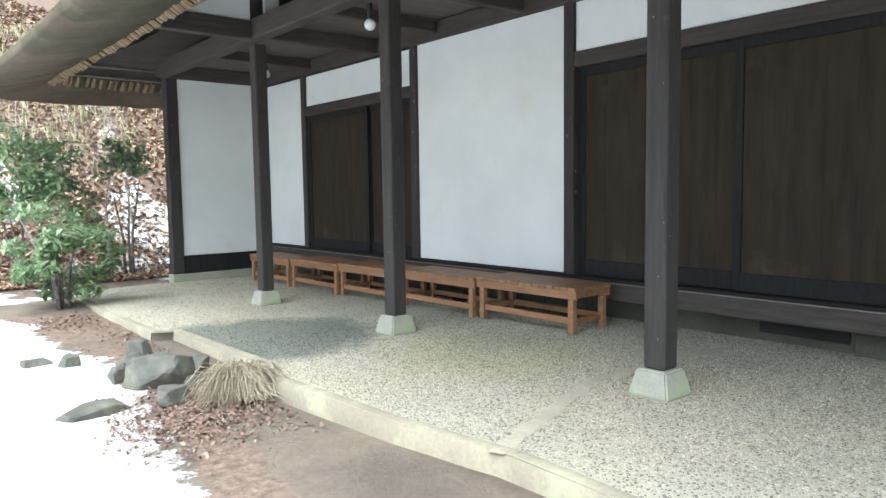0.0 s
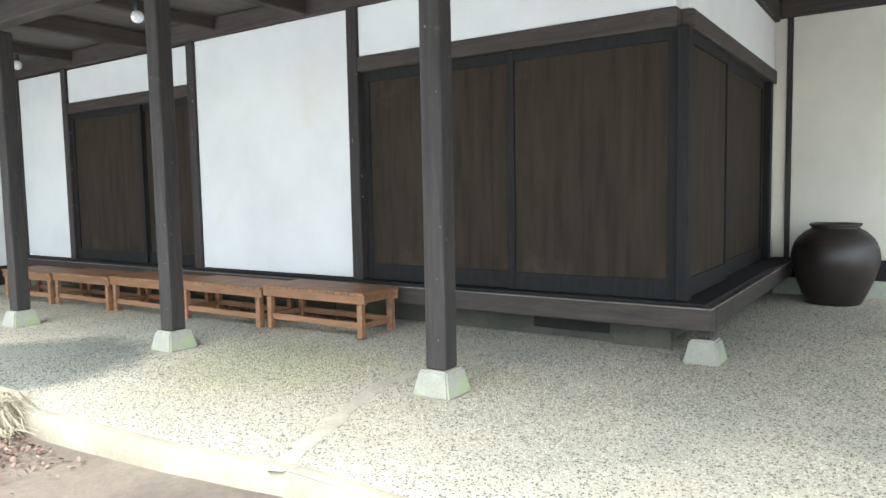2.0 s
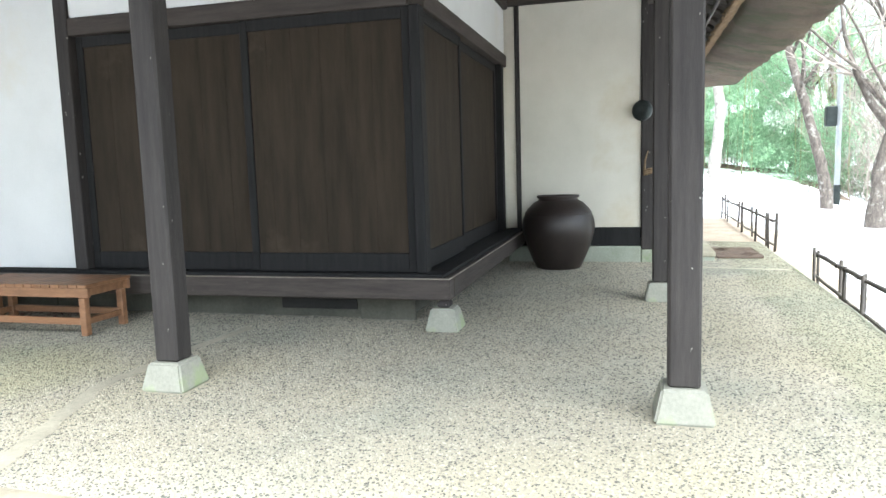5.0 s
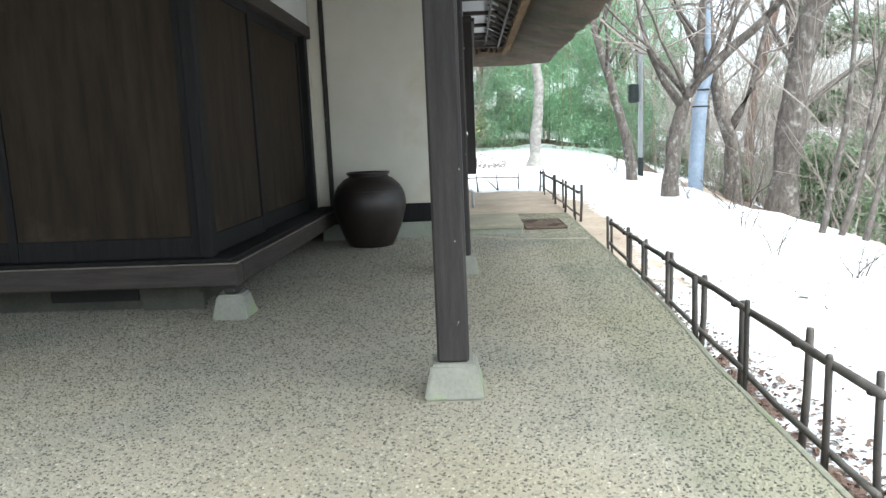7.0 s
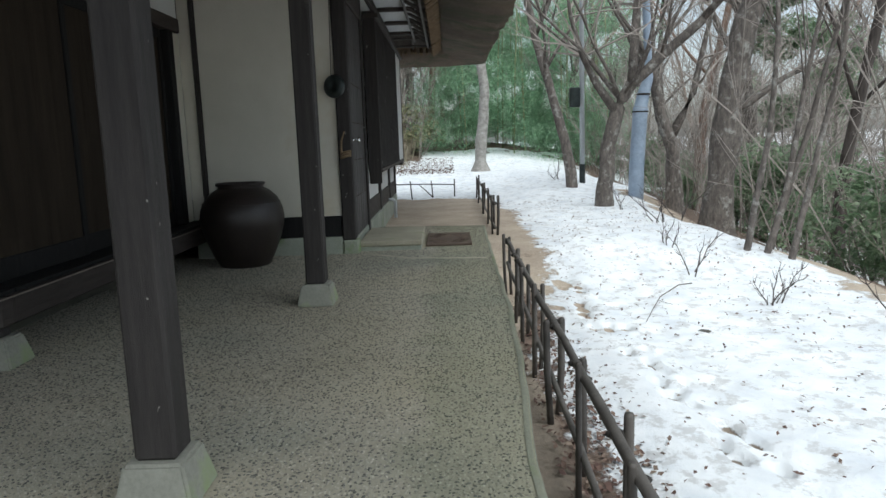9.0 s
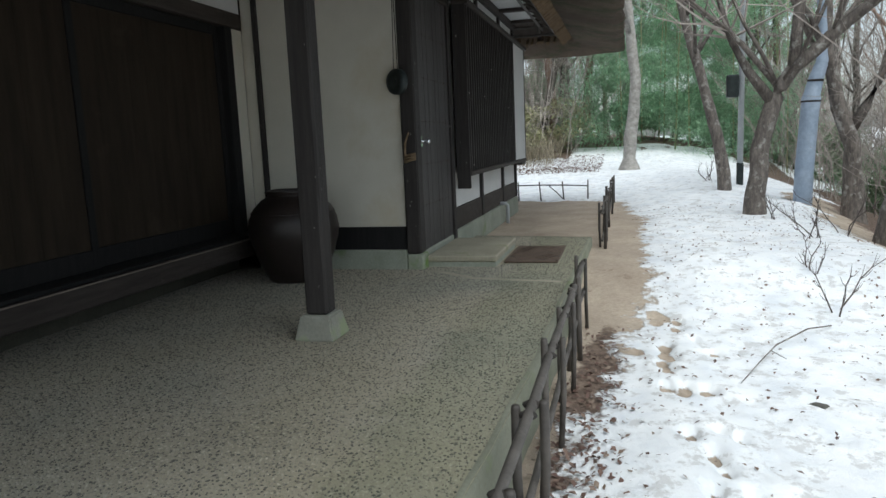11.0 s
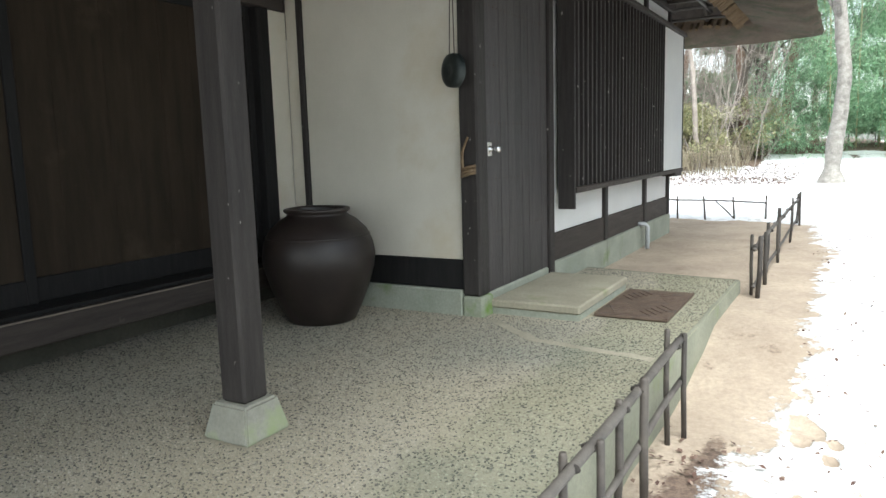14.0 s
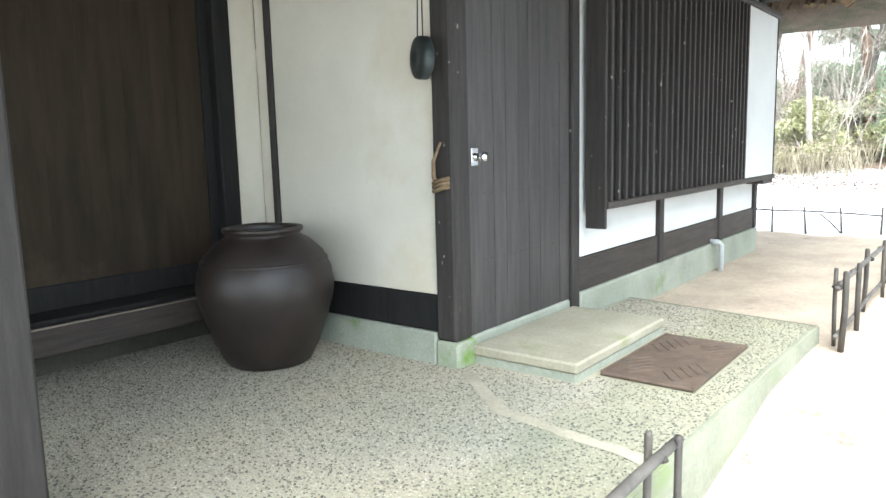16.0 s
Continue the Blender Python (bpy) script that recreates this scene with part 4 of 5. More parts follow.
    for k in range(8):
        y = -1.2 + k * 0.53
        v, f = tubes([[((16.22, y, 3.08), 0.028), ((15.6, y, 3.5), 0.032)]], 7)
        raw("rafter", v, f, BAMBOO, root, smooth=True)


build_roof()
soff = thing("eave_soffit", label="pale boarded soffit under the entrance eave", category="soffit", kind="structure")
part("soffit_panel", boxes((10.8, 15.7, -0.85, DY - 0.04, 3.30, 3.33)), SOFFIT_PALE, soff)
for x in (11.6, 12.9, 14.2, 15.4):
    part("batten", boxes((x - 0.05, x + 0.05, -0.85, DY - 0.05, 3.24, 3.297), bev=0.006), TIMBER_X, soff)


# ---- benches under the front wall ----
def bench():
    root = thing("bench", (0, 0, 0), "low reddish-brown slatted wooden bench against the wall", "bench", "benches along the wall")
    L, W, H = 1.28, 0.50, 0.41
    n = 15
    for i in range(n):
        y0, y1 = L * i / n, L * (i + 1) / n
        part("slat", boxes((-0.015, W, y0 + 0.003, y1 - 0.003, H - 0.028, H), bev=0.004), BENCHWOOD, root)
    part("apron", boxes((0.0, 0.035, 0.0, L, H - 0.105, H - 0.03), bev=0.004), BENCHWOOD, root)
    part("apron", boxes((W - 0.05, W - 0.015, 0.0, L, H - 0.105, H - 0.03), bev=0.004), BENCHWOOD, root)
    for y in (0.04, L - 0.10):
        part("end_rail", boxes((0.037, W - 0.052, y, y + 0.035, H - 0.10, H - 0.032), bev=0.004), BENCHWOOD, root)
        part("foot_rail", boxes((0.062, W - 0.082, y + 0.01, y + 0.04, 0.085, 0.135), bev=0.004), BENCHWOOD, root)
        for x in (0.004, W - 0.08):
            part("leg", boxes((x, x + 0.056, y, y + 0.058, 0.0, H - 0.107), bev=0.005), BENCHWOOD, root)
    for x in (0.018, W - 0.066):
        part("stretcher", boxes((x, x + 0.03, 0.10, L - 0.102, 0.085, 0.14), bev=0.004), BENCHWOOD, root)
    return root


b0 = bench()
b0.matrix_world = pose(4.80, 4.09, 0.008)
for k in range(1, 5):
    copy_thing(b0, pose(4.80 + 0.008 * (k % 2), 4.09 + 1.315 * k, floor_height(4.7 + 1.315 * k) + 0.008))

# ---- the big storage vat ----
def vat():
    prof = [(0.0, 0.0), (0.245, 0.0), (0.262, 0.012), (0.315, 0.12), (0.375, 0.27), (0.418, 0.42), (0.428, 0.50), (0.412, 0.60), (0.365, 0.70), (0.29, 0.775), (0.245, 0.80), (0.228, 0.812),
            (0.226, 0.825), (0.245, 0.835), (0.252, 0.85), (0.246, 0.862), (0.222, 0.862), (0.212, 0.845), (0.21, 0.80), (0.28, 0.74), (0.35, 0.6), (0.36, 0.45), (0.2, 0.05)]
    v, f = lathe(prof[1:], 64)
    v = [Vector(p) * (1 + 0.006 * noise.noise(Vector(p) * 4)) for p in v]
    root = thing("storage_vat", (8.76, 0.87, 0.006), "large dark brown glazed ceramic vat by the wall", "vat")
    raw("body", v, f, CERAMIC, root, smooth=True)
    for z, r in ((0.655, 0.392),):
        vv, ff = lathe([(r - 0.012, z - 0.02), (r + 0.003, z - 0.006), (r - 0.0, z + 0.008), (r - 0.03, z + 0.02)], 64)
        raw("shoulder_ring", vv, ff[:-1], CERAMIC, root, smooth=True)
    return root


vat()

# ---- gong, rope pull ----
gong = thing("hanging_gong", (VX - 0.11, -0.085, 1.84), "round dark green iron gong hanging from two cords", "gong")
v, f = lathe([(0.001, -0.02), (0.03, -0.018), (0.036, -0.026), (0.085, -0.024), (0.118, -0.014), (0.122, 0.0), (0.122, 0.042), (0.112, 0.048), (0.001, 0.048)], 40)
o = raw("disc", v, f, IRON, gong, smooth=True)
o.matrix_basis = pose(0, 0, 0, 0, 90, -28)
for s in (-1, 1):
    v, f = tubes([[((0.01, s * 0.02, 0.118), 0.004), ((0.03, s * 0.004, 0.9), 0.004)]], 5)
    raw("cord", v, f, ROPE, gong)
hook = thing("rope_pull", (VX - 0.03, -0.16, 1.18), "bent branch door pull tied with straw rope", "door pull")
v, f = tubes([[((0.0, 0.03, -0.09), 0.014), ((-0.03, 0.035, -0.02), 0.013), ((-0.035, 0.03, 0.07), 0.011), ((-0.015, 0.01, 0.14), 0.009), ((-0.005, -0.005, 0.18), 0.008)]], 8)
raw("branch", v, f, STRAWROPE, hook, smooth=True)
for z in (-0.10, -0.075, -0.05):
    v, f = tubes([[((-0.02, 0.05, z - 0.01), 0.012), ((-0.022, -0.02, z + 0.012), 0.013), ((-0.02, -0.07, z + 0.02), 0.012)]], 7)
    raw("binding", v, f, STRAWROPE, hook, smooth=True)

# ---- doorstep and iron cover ----
stp = thing("doorstep", (9.43, -0.965, 0), "low pale concrete doorstep with mossy edge", "step")
part("tread", boxes((0.0, 1.30, 0.0, 0.72, 0.05, 0.115), bev=0.012), STEPSTONE, stp)
part("riser", boxes((0.012, 1.29, 0.012, 0.71, -0.03, 0.0495), bev=0.004), MOSSY, stp)


def cover():
    root = thing("drain_cover", (9.64, -1.545, 0.004), "rusty iron cover plate with raised diagonal ribs", "drain cover")
    W, D = 1.01, 0.54
    part("plate", boxes((0, W, 0, D, 0, 0.022), bev=0.006), RUST, root)
    for q, (cx, cy, sx, sy) in enumerate(((W / 4, D / 4, 1, 1), (3 * W / 4, D / 4, -1, 1), (W / 4, 3 * D / 4, 1, -1), (3 * W / 4, 3 * D / 4, -1, -1))):
        for k in range(-2, 3):
            ox = k * 0.075
            bm = boxes((-0.085, 0.085, -0.008, 0.008, 0.0, 0.006), bev=0.002)
            bmesh.ops.transform(bm, matrix=pose(cx + ox * 0.8, cy + ox * sy * sx * -0.35, 0.021, 0, 0, 38 * sx * sy), verts=bm.verts)
            part("rib", bm, RUST, root)
    part("rim", boxes((0.0, W, 0.0, 0.018, 0.0225, 0.028), (0, W, D - 0.018, D, 0.0225, 0.028), bev=0.002), RUST, root)
    return root


cover()
pipe = thing("drain_pipe", (14.05, DY - 0.06, GZ), "short grey drain pipe bending to the ground", "pipe")
v, f = tubes([[((0, 0.08, 0.33), 0.03), ((0, -0.02, 0.33), 0.03), ((0.02, -0.05, 0.30), 0.03), ((0.02, -0.05, -0.02), 0.03)]], 10)
raw("bend", v, f, GALV, pipe, smooth=True)

# ---- porch lamps ----
for x, y, z in ((4.9, 10.05, 3.05), (4.39, 6.55, 3.05)):
    lamp = thing("porch_lamp", (x, y, z), "bare glass bulb lamp under the porch ceiling", "lamp", "lamps under the porch")
    v, f = tubes([[((0, 0, 0.22), 0.03), ((0, 0, 0.17), 0.03), ((0, 0, 0.10), 0.026), ((0, 0, 0.06), 0.03)]], 14)
    raw("holder", v, f, IRON, lamp, smooth=True)
    bm = bmesh.new()
    bmesh.ops.create_uvsphere(bm, u_segments=20, v_segments=12, radius=0.062)
    part("bulb", bm, GLASS_BULB, lamp, smooth=True)


# ---- low bamboo fences ----
def fence(name, xs, y0, y1, tops, rails, seed, label):
    rs = random.Random(seed)
    root = thing(name, (0, 0, 0), label, "fence", "low fences beside the path")
    x_first, x_last = xs[0], xs[-1]
    yat = lambda x: y0 + (y1 - y0) * (x - x_first) / (x_last - x_first)
    for i, x in enumerate(xs):
        side_y = yat(x) + (0.03 if i % 2 else -0.03)
        gz = float(ground_height(x, side_y))
        r = rs.uniform(0.014, 0.021)
        top = tops + rs.uniform(-0.035, 0.035)
        ln = rs.uniform(-0.02, 0.02)
        v, f = tubes([[((x, side_y, gz - 0.05), r), ((x + ln * 0.5, side_y + ln, (gz + top) / 2), r * 1.02), ((x + ln, side_y + ln, top - 0.012), r), ((x + ln, side_y + ln, top), r * 0.82)]], 9)
        upright = raw("post", v, f, BAMBOO, root, smooth=True)
        for rz, rr in ((rails[0][0], rails[0][2]),):
            bm = bmesh.new()
            bmesh.ops.create_uvsphere(bm, u_segments=8, v_segments=6, radius=r + 0.014, matrix=Matrix.LocRotScale((x + ln * 0.8, yat(x), rz), None, (0.8, 1.15, 0.6)))
            part("lashing", bm, ROPE, upright, smooth=True)
    for rz, rz1, rr in rails:
        k = 12
        path = []
        for i in range(k + 1):
            x = x_first - 0.05 + (x_last - x_first + 0.12) * i / k
            path.append(((x, yat(x) + rs.uniform(-0.006, 0.006), rz + (rz1 - rz) * i / k + rs.uniform(-0.01, 0.01)), rr * rs.uniform(0.9, 1.1)))
        v, f = tubes([path], 9)
        raw("rail", v, f, RAILWOOD, root, smooth=True)
    return root


fence("bamboo_fence", [3.13, 3.43, 3.78, 4.33, 4.555, 5.17, 5.31, 5.95, 6.12, 6.74, 6.94, 7.36, 7.6, 8.34, 8.47], -1.83, -1.86, 0.26, [(0.205, 0.205, 0.021), (-0.19, -0.03, 0.016)], 1, "low weathered bamboo fence lashed with black rope")
fence("bamboo_fence", [11.33, 11.46, 12.0, 12.7, 13.4, 14.2, 15.2, 16.4, 17.25, 17.5], -1.93, -1.95, 0.41, [(0.33, 0.31, 0.019), (-0.02, 0.02, 0.016)], 2, "low weathered bamboo fence lashed with black rope")


def far_fence():
    rs = random.Random(9)
    root = thing("branch_fence", (0, 0, 0), "thin fence of crooked branches at the snow", "fence", "low fences beside the path")
    pts = []
    for i in range(8):
        y = -1.43 + i * 0.485
        z = -0.12
        r = 0.018
        ln = rs.uniform(-0.06, 0.06)
        v, f = tubes([[((17.8, y, z - 0.15), r), ((17.8, y + ln, z + 0.46 + rs.uniform(-0.03, 0.03)), r * 0.8)]], 7)
        raw("post", v, f, BAMBOO, root, smooth=True)
        pts.append(((17.8, y + ln * 0.8, z + 0.40 - 0.008 * (7 - i) + rs.uniform(-0.025, 0.025)), 0.014))
    v, f = tubes([pts], 7)
    raw("rail", v, f, BAMBOO, root, smooth=True)
    v, f = tubes([[((17.8, -0.62, 0.22), 0.011), ((17.8, -0.78, 0.08), 0.013), ((17.8, -0.93, -0.08), 0.012)]], 6)
    raw("bent_branch", v, f, BAMBOO, root, smooth=True)


far_fence()

# ---- stones and the dry tuft by the slab ----
def stone(x, y, sx, sy, sz, seed, turn=0, sink=0.25):
    bm = bmesh.new()
    bmesh.ops.create_icosphere(bm, subdivisions=3, radius=1.0)
    rs = random.Random(seed * 7 + 1)
    cuts = [(Vector((rs.gauss(0, 1), rs.gauss(0, 1), rs.gauss(0.2, 0.8))).normalized(), rs.uniform(0.45, 0.75)) for k in range(11)]
    for v in bm.verts:
        p = v.co.copy()
        k = 1 + 0.28 * noise.noise(p * 1.1 + Vector((seed, 0, 0))) + 0.10 * noise.noise(p * 3 + Vector((0, seed, 0)))
        p = Vector((max(-0.75, min(0.75, p.x * k)), max(-0.75, min(0.75, p.y * k)), max(-0.6, min(0.55, p.z * k))))
        for nrm, off in cuts:
            d = p.dot(nrm) - off
            if d > 0:
                p = p - nrm * d
        v.co = Vector((p.x * sx, p.y * sy, p.z * sz))
    root = part("stone", bm, ROCK)
    root.matrix_world = pose(x, y, float(ground_height(x, y)) + sz * (0.6 - sink), 0, 0, turn)
    return tagged(root, "grey weathered garden stone set in the soil", "stone", "stones by the porch")


for a in ((1.74, 5.45, 0.31, 0.24, 0.26, 1, 20), (1.62, 4.95, 0.20, 0.15, 0.13, 2, 60), (1.90, 5.22, 0.10, 0.09, 0.10, 12, 20), (1.83, 6.38, 0.12, 0.12, 0.2, 13, 70), (1.5, 5.75, 0.12, 0.10, 0.14, 14, 10), (1.12, 5.0, 0.30, 0.17, 0.10, 3, 30), (1.70, 6.15, 0.15, 0.12, 0.13, 4, 0), (1.30, 6.45, 0.14, 0.12, 0.12, 5, 40),
          (1.9, 6.55, 0.16, 0.13, 0.12, 6, 80), (2.12, 5.75, 0.13, 0.11, 0.11, 7, 10), (1.9, 5.9, 0.17, 0.14, 0.15, 8, 50), (1.1, 6.6, 0.16, 0.12, 0.1, 9, 15), (6.89, -3.28, 0.11, 0.05, 0.04, 10, 60)):
    stone(*a)


def tuft(name, x, y, n, length, spread, seed, material, label, category):
    rs = np.random.RandomState(seed)
    paths = []
    for i in range(n):
        a, q = rs.uniform(0, 6.283), rs.uniform(0.1, 1)
        L = length * rs.uniform(0.6, 1.2)
        dx, dy = math.cos(a) * spread * q, math.sin(a) * spread * q
        b = (rs.normal(0, 0.06), rs.normal(0, 0.06))
        paths.append([((b[0], b[1], -0.03), 0.0026), ((b[0] + dx * 0.25, b[1] + dy * 0.25, L * 0.85), 0.0025), ((b[0] + dx * 0.6, b[1] + dy * 0.6, L * 0.9), 0.0023), ((b[0] + dx * 0.95 + rs.normal(0, 0.02), b[1] + dy * 0.95 + rs.normal(0, 0.02), L * 0.5), 0.002), ((b[0] + dx * 1.15 + rs.normal(0, 0.03), b[1] + dy * 1.15 + rs.normal(0, 0.03), 0.02 + 0.05 * rs.rand()), 0.0014)])
    v, f = tubes(paths, 3)
    ob = raw(name, v, f, material)
    ob.matrix_world = pose(x, y, float(ground_height(x, y)))
    return tagged(ob, label, category)


tuft("dry_tuft", 2.02, 4.75, 1300, 0.23, 0.27, 4, DRYGRASS, "clump of dry straw-coloured drooping grass beside the slab", "grass clump")


# ---- trees ----
def grow(rs, start, direction, length, radius, depth, out, spread=0.55, droop=0.0):
    """Adds a wandering tapered limb and its branches to out[depth]."""
    n = 6 if depth < 2 else 4
    pts = [(tuple(start), radius)]
    p, d = Vector(start), Vector(direction).normalized()
    for i in range(1, n + 1):
        d = (d + Vector((rs.gauss(0, 0.13), rs.gauss(0, 0.13), rs.gauss(0.03, 0.09) - droop))).normalized()
        p = p + d * (length / n)
        pts.append((tuple(p), radius * (1 - 0.75 * i / n) if depth else radius * (1 - 0.55 * i / n)))
    out.append((depth, pts))
    if depth >= 3:
        return
    kids = (5, 7, 6)[depth]
    for k in range(kids):
        i = rs.randint(2, n)
        q, r = Vector(pts[i][0]), pts[i][1]
        a = rs.uniform(0, 6.283)
        side = Vector((math.cos(a), math.sin(a), rs.uniform(0.0, 0.7)))
        nd = (d * (0.55 if depth else 0.75) + side * spread).normalized()
        grow(rs, q, nd, length * rs.uniform(0.42, 0.68), r * rs.uniform(0.5, 0.75), depth + 1, out, spread, droop)


def bare_tree(name, seed, height, radius, bark, label, lean=(0, 0), flare=1.5, fork=False, course=(), arms=()):
    """course: (height, dx, dy) that the trunk passes; arms: main limbs, each a list of (dx, dy, height, radius)."""
    rs = random.Random(seed)
    out = []
    base = Vector((0, 0, 0))
    trunk = [((0, 0, -0.35), radius * flare * 1.25), ((0, 0, 0.0), radius * flare), ((lean[0] * 0.3, lean[1] * 0.3, 0.35), radius * 1.1)]
    p, d = Vector(trunk[-1][0]), Vector((lean[0], lean[1], 1)).normalized()
    h = height * 0.5
    for i, (cz, cx, cy) in enumerate(course):
        p = Vector((cx + rs.gauss(0, 0.02), cy + rs.gauss(0, 0.02), cz))
        d = (p - Vector(trunk[-1][0])).normalized()
        trunk.append((tuple(p), radius * (1.02 - 0.075 * i)))
    for i in range(1, 1 if course else 8):
        d = (d + Vector((rs.gauss(0, 0.06), rs.gauss(0, 0.06), 0.04))).normalized()
        p = p + d * h / 7
        trunk.append((tuple(p), radius * (1.05 - 0.07 * i)))
    limbs = []
    for k in range(7 if not fork else 9):
        i = rs.randint(5 if not fork else 4, 9) if not course else rs.randint(len(trunk) // 2 + 1, len(trunk) - 1)
        a = rs.uniform(0, 6.283)
        nd = Vector((math.cos(a) * 0.6, math.sin(a) * 0.6, rs.uniform(0.5, 1.1)))
        grow(rs, trunk[i][0], nd, height * rs.uniform(0.28, 0.48), trunk[i][1] * rs.uniform(0.28, 0.48), 1, limbs)
    grow(rs, trunk[-1][0], d, height * 0.5, trunk[-1][1] * 0.9, 1, limbs)
    for arm in arms:
        limbs.append((1, [((ax, ay, az), ar) for ax, ay, az, ar in arm]))
        for q in range(5):
            ax, ay, az, ar = arm[rs.randint(2, len(arm) - 1)]
            a = rs.uniform(0, 6.283)
            grow(rs, (ax, ay, az), Vector((math.cos(a), math.sin(a), rs.uniform(0.2, 1.0))), rs.uniform(1.2, 2.4), ar * 0.5, 2, limbs)
    root = thing(name, (0, 0, 0), label, "tree")
    fine_trunk = []
    for (p0, r0), (p1, r1) in zip(trunk, trunk[1:]):
        for q in range(3):
            fine_trunk.append((tuple(Vector(p0).lerp(Vector(p1), q / 3)), r0 + (r1 - r0) * q / 3))
    fine_trunk.append(trunk[-1])
    v, f = tubes([fine_trunk], 14)
    v = [p + Vector((noise.noise(p * 2.3 + Vector((seed, 0, 0))), noise.noise(p * 2.3 + Vector((0, seed, 0))), 0)) * radius * 0.28 for p in v]
    raw("trunk", v, f, bark, root, smooth=True)
    for dep, pts in limbs:
        if dep == 1:
            v, f = tubes([pts], 7)
            raw("limb", v, f, bark, root, smooth=True)
    v, f = tubes([pts for dep, pts in limbs if dep >= 2], 3)
    raw("crown", v, f, TWIG, root, "fine bare twigs")
    return root


def place(ob, x, y, turn=0, s=1.0, copy=True, dz=0.0):
    m = pose(x, y, float(ground_height(x, y)) + dz, 0, 0, turn)
    if copy:
        ob = copy_thing(ob, m)
        ob.scale = (s, s, s)
    else:
        ob.matrix_world = m
    return ob


pale = bare_tree("pale_tree", 3, 13, 0.17, PALEBARK, "tall pale-barked tree with a curved trunk in the snow", (0.0, -0.03), 1.9,
                 course=[(0.9, 0, -0.06), (1.7, 0, -0.16), (2.6, 0, -0.17), (3.6, 0, -0.05), (4.8, 0, 0.05), (6.2, 0, 0.1), (7.5, 0, 0.2)])
place(pale, 23.2, -2.3, 0, copy=False)
near_tree = bare_tree("bare_tree", 5, 10, 0.14, BARK, "rough-barked bare tree leaning at the edge of the snow", (0, 0), 1.12, True,
                      course=[(0.7, 0, 0.0), (1.15, 0, -0.03), (1.55, 0, -0.13), (1.95, 0, -0.3), (2.25, 0, -0.52), (2.65, 0.05, -1.0), (3.3, 0.1, -1.75)],
                      arms=[[(0, -0.2, 1.75, 0.09), (-0.1, 0.15, 2.2, 0.07), (-0.15, 0.42, 2.7, 0.05), (-0.1, 0.62, 3.4, 0.035), (0, 0.7, 4.2, 0.02)],
                            [(0, -0.5, 2.2, 0.10), (0.1, -0.55, 2.8, 0.085), (0.1, -0.6, 3.6, 0.07), (0.2, -0.75, 4.6, 0.05), (0.2, -0.8, 6.0, 0.02)]])
place(near_tree, 14.43, -4.15, 0, copy=False)
slim = bare_tree("slim_tree", 8, 11, 0.115, BARK, "slim bare tree with grey bark", (0.0, 0.05), 1.3)
place(slim, 17.55, -4.1, 0, copy=False)
big = bare_tree("bare_tree", 12, 12, 0.23, BARK, "thick bare tree with lichen-grey bark on the bank", (0, 0), 1.35, True,
                course=[(1.0, 0, -0.06), (1.8, 0, -0.12), (2.6, 0, -0.24), (3.4, 0, -0.42), (4.3, 0, -0.72), (5.6, 0, -1.05), (7.0, 0, -1.25)],
                arms=[[(0, -0.1, 1.9, 0.06), (-0.1, -0.5, 2.15, 0.055), (-0.1, -1.0, 2.5, 0.045), (-0.1, -1.6, 2.75, 0.03), (0, -2.3, 3.1, 0.015)]])
place(big, 13.2, -5.75, 0, copy=False)
forked = bare_tree("forked_tree", 21, 11, 0.16, BARK, "forked bare tree behind the wrapped pole", (0, 0), 1.3, True,
                   course=[(0.8, 0, 0.02), (1.3, 0, 0.08), (1.8, 0, 0.2), (2.4, 0, 0.42), (3.0, 0, 0.55), (4.0, 0, 0.6), (5.4, 0, 0.75)],
                   arms=[[(0, 0.1, 1.6, 0.11), (0, -0.12, 2.0, 0.09), (0, -0.35, 2.5, 0.075), (0, -0.5, 3.2, 0.06), (0, -0.75, 4.3, 0.04), (0, -0.9, 5.6, 0.02)]])
place(forked, 16.8, -6.2, 0, copy=False)
red = bare_tree("red_pine", 31, 15, 0.17, REDBARK, "tall straight tree with reddish bark", (0.0, 0.02), 1.3)
place(red, 31.0, 0.51, 0, copy=False)
place(red, 33.0, -0.64, 140, 1.0)
thin = bare_tree("thin_tree", 44, 9, 0.085, TWIG, "thin pale leafless tree in the wood", (0.03, 0.05), 1.3)
place(thin, 27.5, 1.4, 0, copy=False)
# stems growing together on the bank
for k, (dx, dy, ln) in enumerate(((0, 0, 0.20), (0.25, -0.15, 0.05), (-0.2, -0.2, -0.12), (0.1, 0.2, -0.3))):
    st = bare_tree("clustered_stem", 60 + k, 7.5, 0.034, BARK, "leaning stem in a cluster on the bank", (ln, -0.42 + 0.13 * k), 1.3)
    place(st, 9.75 + dx, -5.05 + dy, 0, copy=False)

